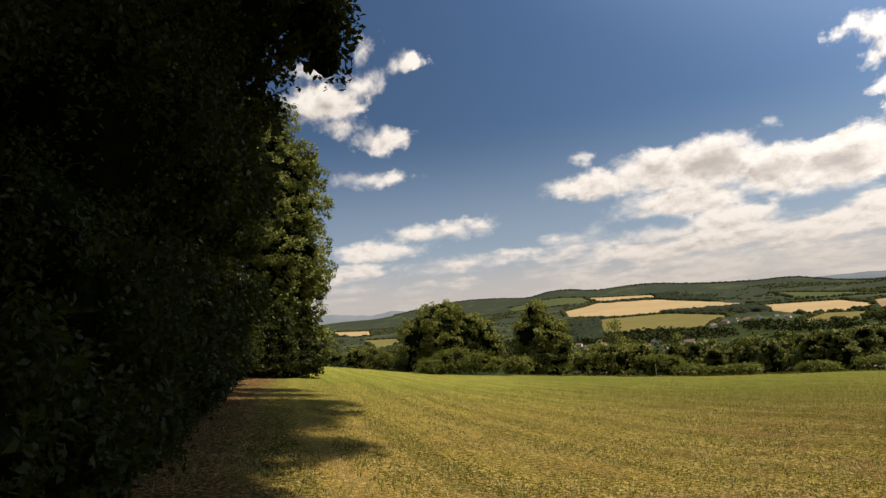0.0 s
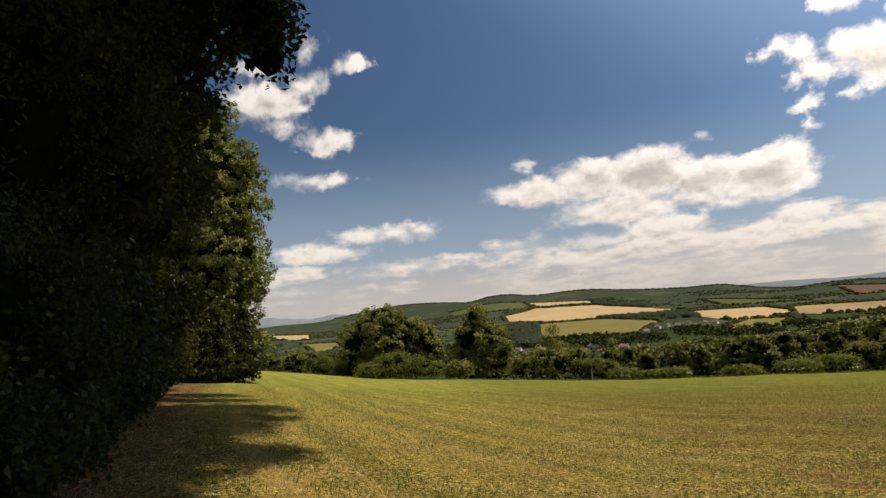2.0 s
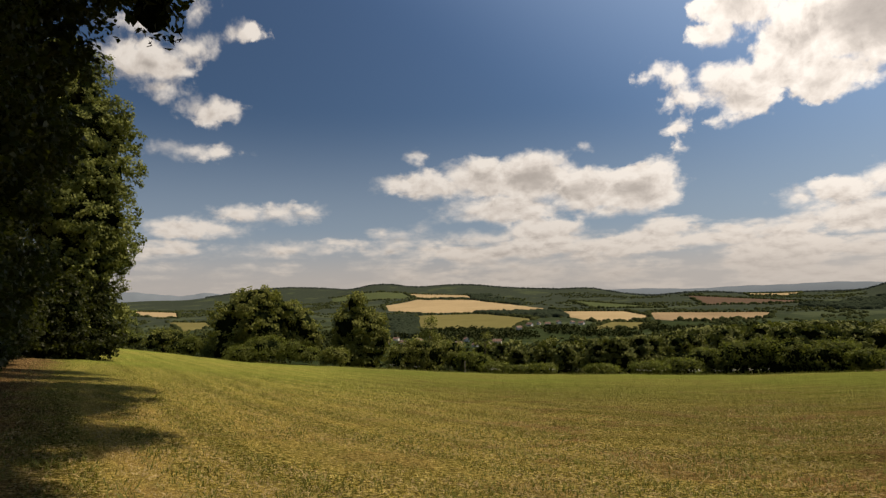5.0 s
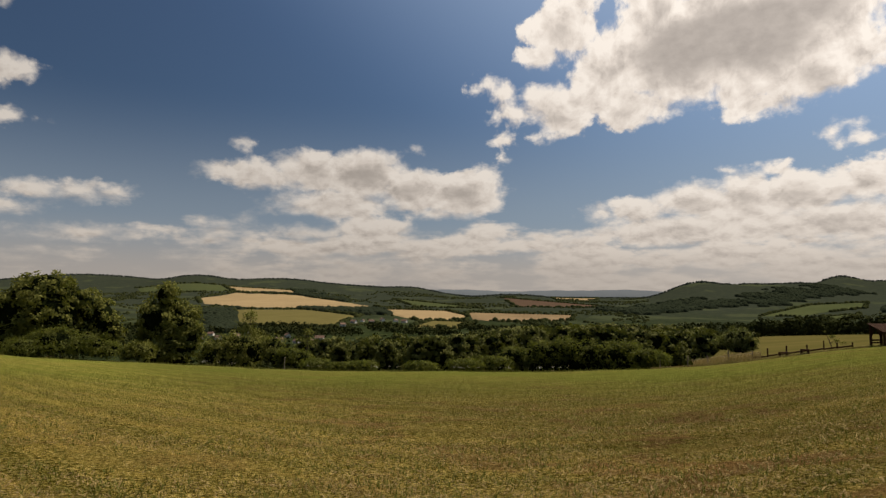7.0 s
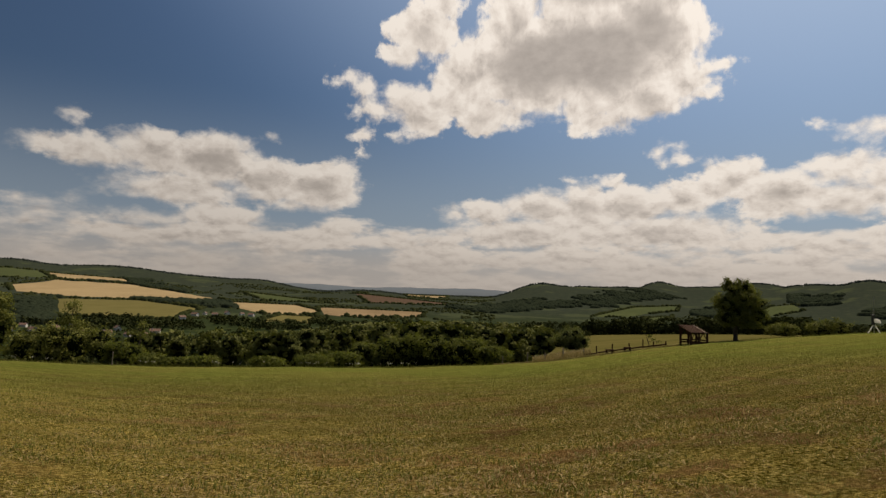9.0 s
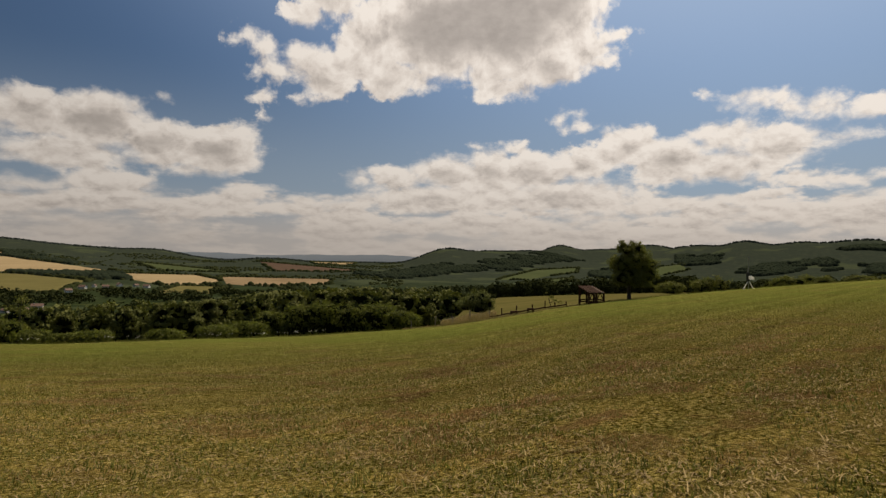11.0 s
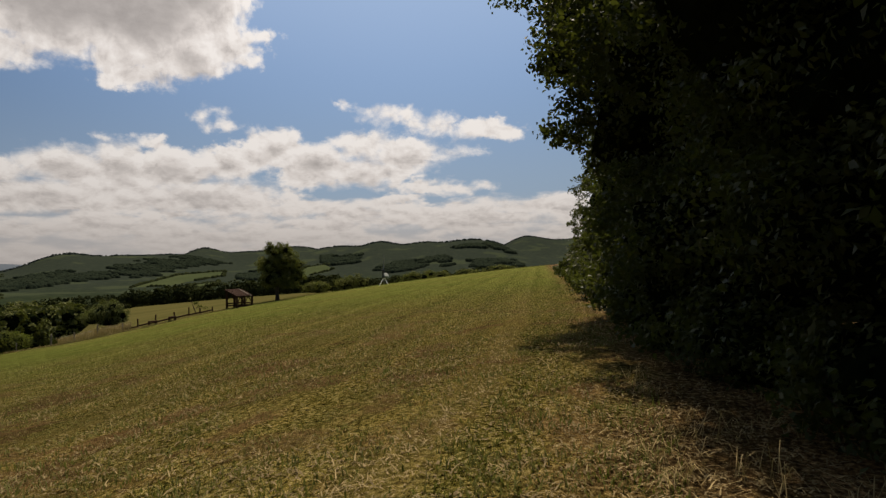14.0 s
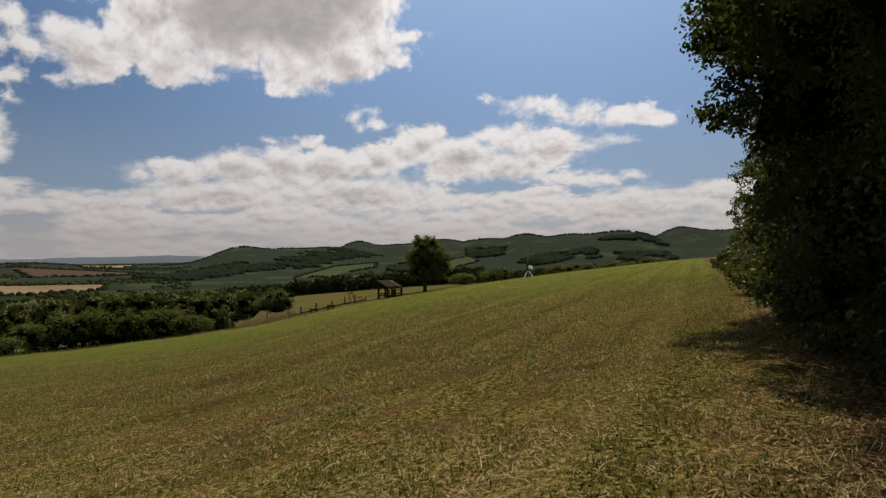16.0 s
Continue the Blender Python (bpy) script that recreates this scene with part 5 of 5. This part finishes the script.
def fence():
    root = tagged(new("field_fence"), "low weathered post and rail fence along the meadow edge", "fence")
    spots = [(-53.0, 2.0), (-54.6, 1.9), (-56.2, 1.8), (-58.0, 1.7), (-59.1, 1.6), (-60.4, 1.5), (-61.9, 1.5), (-63.0, 1.4), (-63.9, 1.2), (-64.9, 1.0)]
    feet = [plan(b, float(edge(b)) + off) for b, off in spots]
    r = np.random.default_rng(9)
    for k, p in enumerate(feet):
        bm = bmesh.new()
        h = (1.25, 1.0, 1.3, 1.0, 1.1, 1.15, .95, 1.2, .8, .7)[k]
        beam(bm, p + Vector((0, 0, -.2)), p + Vector((r.uniform(-.08, .08), r.uniform(-.08, .08), h)), .13, .13, .02)
        part("post", bm, POSTWOOD if k < 4 else TIMBER, root)
    for k in range(len(feet) - 1):
        a, b = feet[k], feet[k + 1]
        for z in (.28, .75):
            if k < 3 and z < .5:
                continue
            bm = bmesh.new()
            if k < 3:
                beam(bm, a + Vector((0, 0, z)), b + Vector((0, 0, z)), .012, .012, 0)
                part("wire", bm, GREYMETAL, root)
            elif z < .5:
                beam(bm, a + Vector((0, 0, z)), b + Vector((0, 0, z + r.uniform(-.12, .05))), .07, .16, .01)
                part("rail", bm, TIMBER, root)
            else:
                bm.free()
    return root


fence()


def log_bench(bearing, off, length):
    p = plan(bearing, float(edge(bearing)) + off)
    root = tagged(new("log_bench"), "rough dark log bench beside the fence", "bench", "log benches by the fence")
    root.location, root.rotation_euler = p, (0, 0, radians(bearing + 12))
    for x in (-length * .35, length * .35):
        bm = bmesh.new()
        beam(bm, (x, 0, -.1), (x, 0, .42), .22, .25, .03)
        part("leg", bm, TIMBER, root)
    bm = bmesh.new()
    beam(bm, (-length / 2, 0, .48), (length / 2, 0, .5), .3, .12, .03)
    part("seat", bm, TIMBER, root)


log_bench(-61.7, .3, .9)
log_bench(-60.2, .4, 1.0)
edge_tree("sapling", -63.5, 86.5, [(-.6, 0, 1.9, .28, .25, .3), (0, 0, 1.45, .3, .25, .25), (.6, 0, 1.0, .3, .25, .22), (1.3, 0, .75, .3, .25, .25)], 420, .13, LEAF_OAK, 55,
          "small leaning sapling beside the fence", trunk=.045, core=False, clump=.14, limbs=3)


def mast():
    p = plan(-79.8, 97)
    root = tagged(new("tripod_mast"), "thin lattice mast on white splayed legs with a white panel", "mast")
    root.location, root.rotation_euler = p, (0, 0, radians(-79.8))
    for k in range(3):
        a = radians(90 + 120 * k)
        bm = bmesh.new()
        beam(bm, (math.cos(a) * .75, math.sin(a) * .6, -.05), (math.cos(a) * .1, math.sin(a) * .1, 1.05), .11, .11, .01)
        part("leg", bm, WHITE if k else GREYMETAL, root)
    bm = bmesh.new()
    beam(bm, (-.08, 0, 1.0), (-.08, 0, 2.3), .42, .34, .03)
    part("equipment_box", bm, DARKMETAL, root, "dark equipment box")
    bm = bmesh.new()
    v = [bm.verts.new(c) for c in ((.0, -.3, 1.35), (.75, -.35, 1.25), (.7, -.3, 1.6), (.35, -.25, 1.85), (.0, -.22, 1.8))]
    f = bm.faces.new(v)
    ext = bmesh.ops.extrude_face_region(bm, geom=[f])
    bmesh.ops.translate(bm, verts=[e for e in ext["geom"] if isinstance(e, bmesh.types.BMVert)], vec=(0, .55, 0))
    bmesh.ops.recalc_face_normals(bm, faces=bm.faces[:])
    part("panel", bm, WHITE, root, "white tilted panel")
    for s in (-.06, .06):
        bm = bmesh.new()
        beam(bm, (s - .06, 0, 2.3), (s * .4 + .02, 0, 4.5), .045, .045, 0)
        part("mast_tube", bm, GREYMETAL, root)
    for k in range(7):
        z = 2.45 + k * .29
        bm = bmesh.new()
        beam(bm, (-.11 + .012 * k, 0, z), (.03 + .003 * k, 0, z + .26), .03, .03, 0)
        part("lattice_bar", bm, GREYMETAL, root)


mast()

# ---------------------------------------------------------------- grass and hay
def blades(at, tall, wide, lean, rng, bend=.4):
    """Curved tapering blades: two quads each, the last closing to a narrow tip."""
    n = len(at)
    t = rng.uniform(0, 2 * math.pi, n)
    side = np.stack([np.cos(t), np.sin(t), np.zeros(n)], 1)
    fwd = np.stack([-np.sin(t), np.cos(t), np.zeros(n)], 1)
    h = (tall * rng.uniform(.5, 1.3, n))[:, None]
    out = h * (lean * rng.uniform(.2, 1.2, n))[:, None]
    w = side * wide * rng.uniform(.6, 1.4, n)[:, None]
    up = np.array((0, 0, 1.0))
    mid = at + up * h * .6 + fwd * out * .4
    tip = at + up * h * (1 - bend * .35) + fwd * out
    v = np.stack([at - w, at + w, mid + w * .7, mid - w * .7, tip + w * .15, tip - w * .15], 1).reshape(-1, 3)
    k = np.arange(n)[:, None] * 6
    f = np.concatenate([k + np.array([[0, 1, 2, 3]]), k + np.array([[3, 2, 4, 5]])])
    return v, f


def spread(n, lo, hi, d0, d1, power, seed, keep=None):
    """Points on the ground, thicker towards the corner."""
    r = np.random.default_rng(seed)
    a = r.uniform(lo, hi, n)
    u = r.uniform(0, 1, n)
    d = (d0 ** power + u * (d1 ** power - d0 ** power)) ** (1 / power)
    x, y = -np.sin(np.radians(a)) * d, np.cos(np.radians(a)) * d
    p = np.stack([x, y, height(a, d) - .004], 1)
    if keep is not None:
        p = p[keep(x, y, d, r)]
    return p, r


_p, _q = spread(245000, -125, 42, .3, 42, .75, 301, lambda x, y, d, r: (hedge_distance(x, y) > .1) & (np.abs(hedge_distance(x, y) - 2.15) > r.uniform(0, .34, len(x))) & (wave(x, y, 1.1, 31) + .9 * wave(x, y, .27, 34) + r.uniform(-.7, .7, len(x)) > .05))
_v, _f = blades(_p, .072, .0062, 1.3, _q)
tagged(mesh_object("meadow_grass", _v, _f, GRASS), "short mown grass of the meadow", "grass", kind="stuff")

_p, _q = spread(277000, -125, 42, .3, 40, .75, 302, lambda x, y, d, r: (hedge_distance(x, y) > -1.6) & (.5 * wave(x, y, .9, 32) + .6 * wave(x, y, .22, 35) + .45 * np.sin(hedge_distance(x, y) * 2.45) + r.uniform(-1.2, 1.2, len(x)) > .1 + .2 * np.clip(x / 9, 0, 1) * np.clip((y + 1) / 4, 0, 1) + .9 * np.clip((d - 12) / 24, 0, 1)))
_v, _f = blades(_p + np.array((0, 0, .014)), .02, .0078, 3.8, _q, 1.0)
tagged(mesh_object("hay_clippings", _v, _f, HAY), "dry hay clippings lying in rows on the meadow", "hay", kind="stuff")

# flattened pale hay in the wheel track along the hedge
_p, _q = spread(150000, -112, 20, 2.2, 45, .8, 308, lambda x, y, d, r: np.abs(hedge_distance(x, y) - 2.2 - .1 * np.sin(hedge_along(x, y) * .6)) < r.uniform(.02, .24, len(x)))
_v, _f = blades(_p + np.array((0, 0, .012)), .018, .0072, 4.0, _q, 1.0)
tagged(mesh_object("track_hay", _v, _f, DRY_GRASS), "flattened pale hay in a wheel track along the hedge", "hay", kind="stuff")

_p, _q = spread(2600, -125, 45, 3.5, 45, .8, 303, lambda x, y, d, r: (np.abs(hedge_distance(x, y) + .5) < .9) & (r.uniform(0, 1, len(x)) < .7))
_p = np.repeat(_p, 9, 0) + _q.normal(size=(len(_p) * 9, 3)) * np.array((.07, .07, 0))
_v, _f = blades(_p, .2, .0034, 1.6, _q, 1.4)
tagged(mesh_object("dry_grass", _v, _f, DRY_GRASS), "dry bent tall grass at the foot of the hedge", "grass", kind="stuff")

_r3 = np.random.default_rng(304)
_a = _r3.uniform(-95, 16, 16000)
_d = edge(_a) + np.abs(_r3.normal(0, .9, len(_a)))
_p = np.stack([-np.sin(np.radians(_a)) * _d, np.cos(np.radians(_a)) * _d, height(_a, _d)], 1)
_v, _f = blades(_p, .24, .012, .5, _r3, .6)
tagged(mesh_object("verge_grass", _v, _f, GRASS), "tall unmown grass along the lower edge of the meadow", "grass", kind="stuff")

_a = _r3.uniform(-58.6, -53.5, 5000)
_d = edge(_a) + _r3.uniform(1.0, 9, len(_a))
_p = np.stack([-np.sin(np.radians(_a)) * _d, np.cos(np.radians(_a)) * _d, height(_a, _d)], 1)
_v, _f = blades(_p, .8, .014, .4, _r3, .6)
tagged(mesh_object("dry_grass", _v, _f, DRY_GRASS), "patch of tall straw-coloured grass by the fence", "grass", kind="stuff")

_a = _r3.uniform(-66, -50, 5000)
_d = edge(_a) + np.abs(_r3.normal(0, .5, len(_a)))
_p = np.stack([-np.sin(np.radians(_a)) * _d, np.cos(np.radians(_a)) * _d, height(_a, _d)], 1)
_v, _f = blades(_p, .22, .014, .5, _r3, .6)
tagged(mesh_object("dry_grass", _v, _f, DRY_GRASS), "strip of straw-coloured grass along the fence", "grass", kind="stuff")

# white umbels among the weeds at the lower edge
_a = np.concatenate([_r3.normal(c, .8, 9) for c in (-20.5, -25.5, -29.0, -33.5, -37.5, -41.0, -12.0)])
_d = edge(_a) + _r3.uniform(.3, 2.2, len(_a))
_p = np.stack([-np.sin(np.radians(_a)) * _d, np.cos(np.radians(_a)) * _d, height(_a, _d)], 1)
_v, _f = blades(np.repeat(_p, 3, 0), .62, .02, .25, _r3, .6)
tagged(mesh_object("weeds", _v, _f, TUFT), "green weed stalks along the lower edge of the meadow", "weeds", kind="stuff")
_p = np.repeat(_p + np.array((0, 0, .55)), 7, 0) + _r3.normal(size=(len(_p) * 7, 3)) * np.array((.12, .12, .06))
_v, _f = leaf_quads(_p, np.tile(np.array((0, 0, 1.0)), (len(_p), 1)), .075, _r3, slim=1.0, face=1.6)
tagged(mesh_object("white_umbels", _v, _f, UMBEL), "small white flower heads of weeds along the meadow edge", "flowers", kind="stuff")


def stake(bearing, off, tall):
    root = tagged(new("stake"), "thin pale wooden stake at the meadow edge", "stake", "stakes at the meadow edge")
    root.location = plan(bearing, float(edge(bearing)) + off)
    bm = bmesh.new()
    beam(bm, (0, 0, -.2), (.03, .02, tall), .09, .09, .015)
    part("post", bm, POSTWOOD, root)


stake(-17.6, .6, 1.4)
stake(-50.8, 1.2, 1.0)

# pale bent stems standing out from the hedge foot
_r4 = np.random.default_rng(305)
for _x, _y, _n in ((-3.75, 6.7, 26), (-4.3, 7.6, 18), (5.6, -1.9, 22), (4.6, -1.75, 18)):
    _g = np.stack([_x + _r4.normal(0, .12, _n), _y + _r4.normal(0, .12, _n), np.full(_n, float(height(math.degrees(math.atan2(-_x, _y)), math.hypot(_x, _y))) - .01)], 1)
    _v, _f = blades(_g, .36, .003, 1.3, _r4, 1.6)
    tagged(mesh_object("grass_tuft", _v, _f, DRY_GRASS), "tuft of pale dry bent grass at the hedge foot", "grass", "dry grass tufts")


# longer stems lying about and small green tufts close to the corner
_p, _q = spread(34000, -125, 42, 1.8, 24, .75, 306, lambda x, y, d, r: (hedge_distance(x, y) > -.8) & (wave(x, y, .5, 36) + .6 * wave(x, y, 1.7, 37) + r.uniform(-.5, .5, len(x)) > .5))
_v, _f = blades(_p + np.array((0, 0, .03)), .034, .0062, 4.4, _q, 1.0)
tagged(mesh_object("dry_stems", _v, _f, DRY_GRASS), "loose pale stems lying on the mown meadow", "hay", kind="stuff")
_p, _q = spread(210, -120, 42, 1.8, 20, .8, 307, lambda x, y, d, r: (hedge_distance(x, y) > .3) & (wave(x, y, 2.2, 33) > .1))
_p = np.repeat(_p, 14, 0) + _q.normal(size=(len(_p) * 14, 3)) * np.array((.07, .07, 0))
_v, _f = blades(_p, .085, .005, 1.0, _q, .8)
tagged(mesh_object("green_tufts", _v, _f, TUFT), "small green tufts in the mown meadow", "grass", kind="stuff")
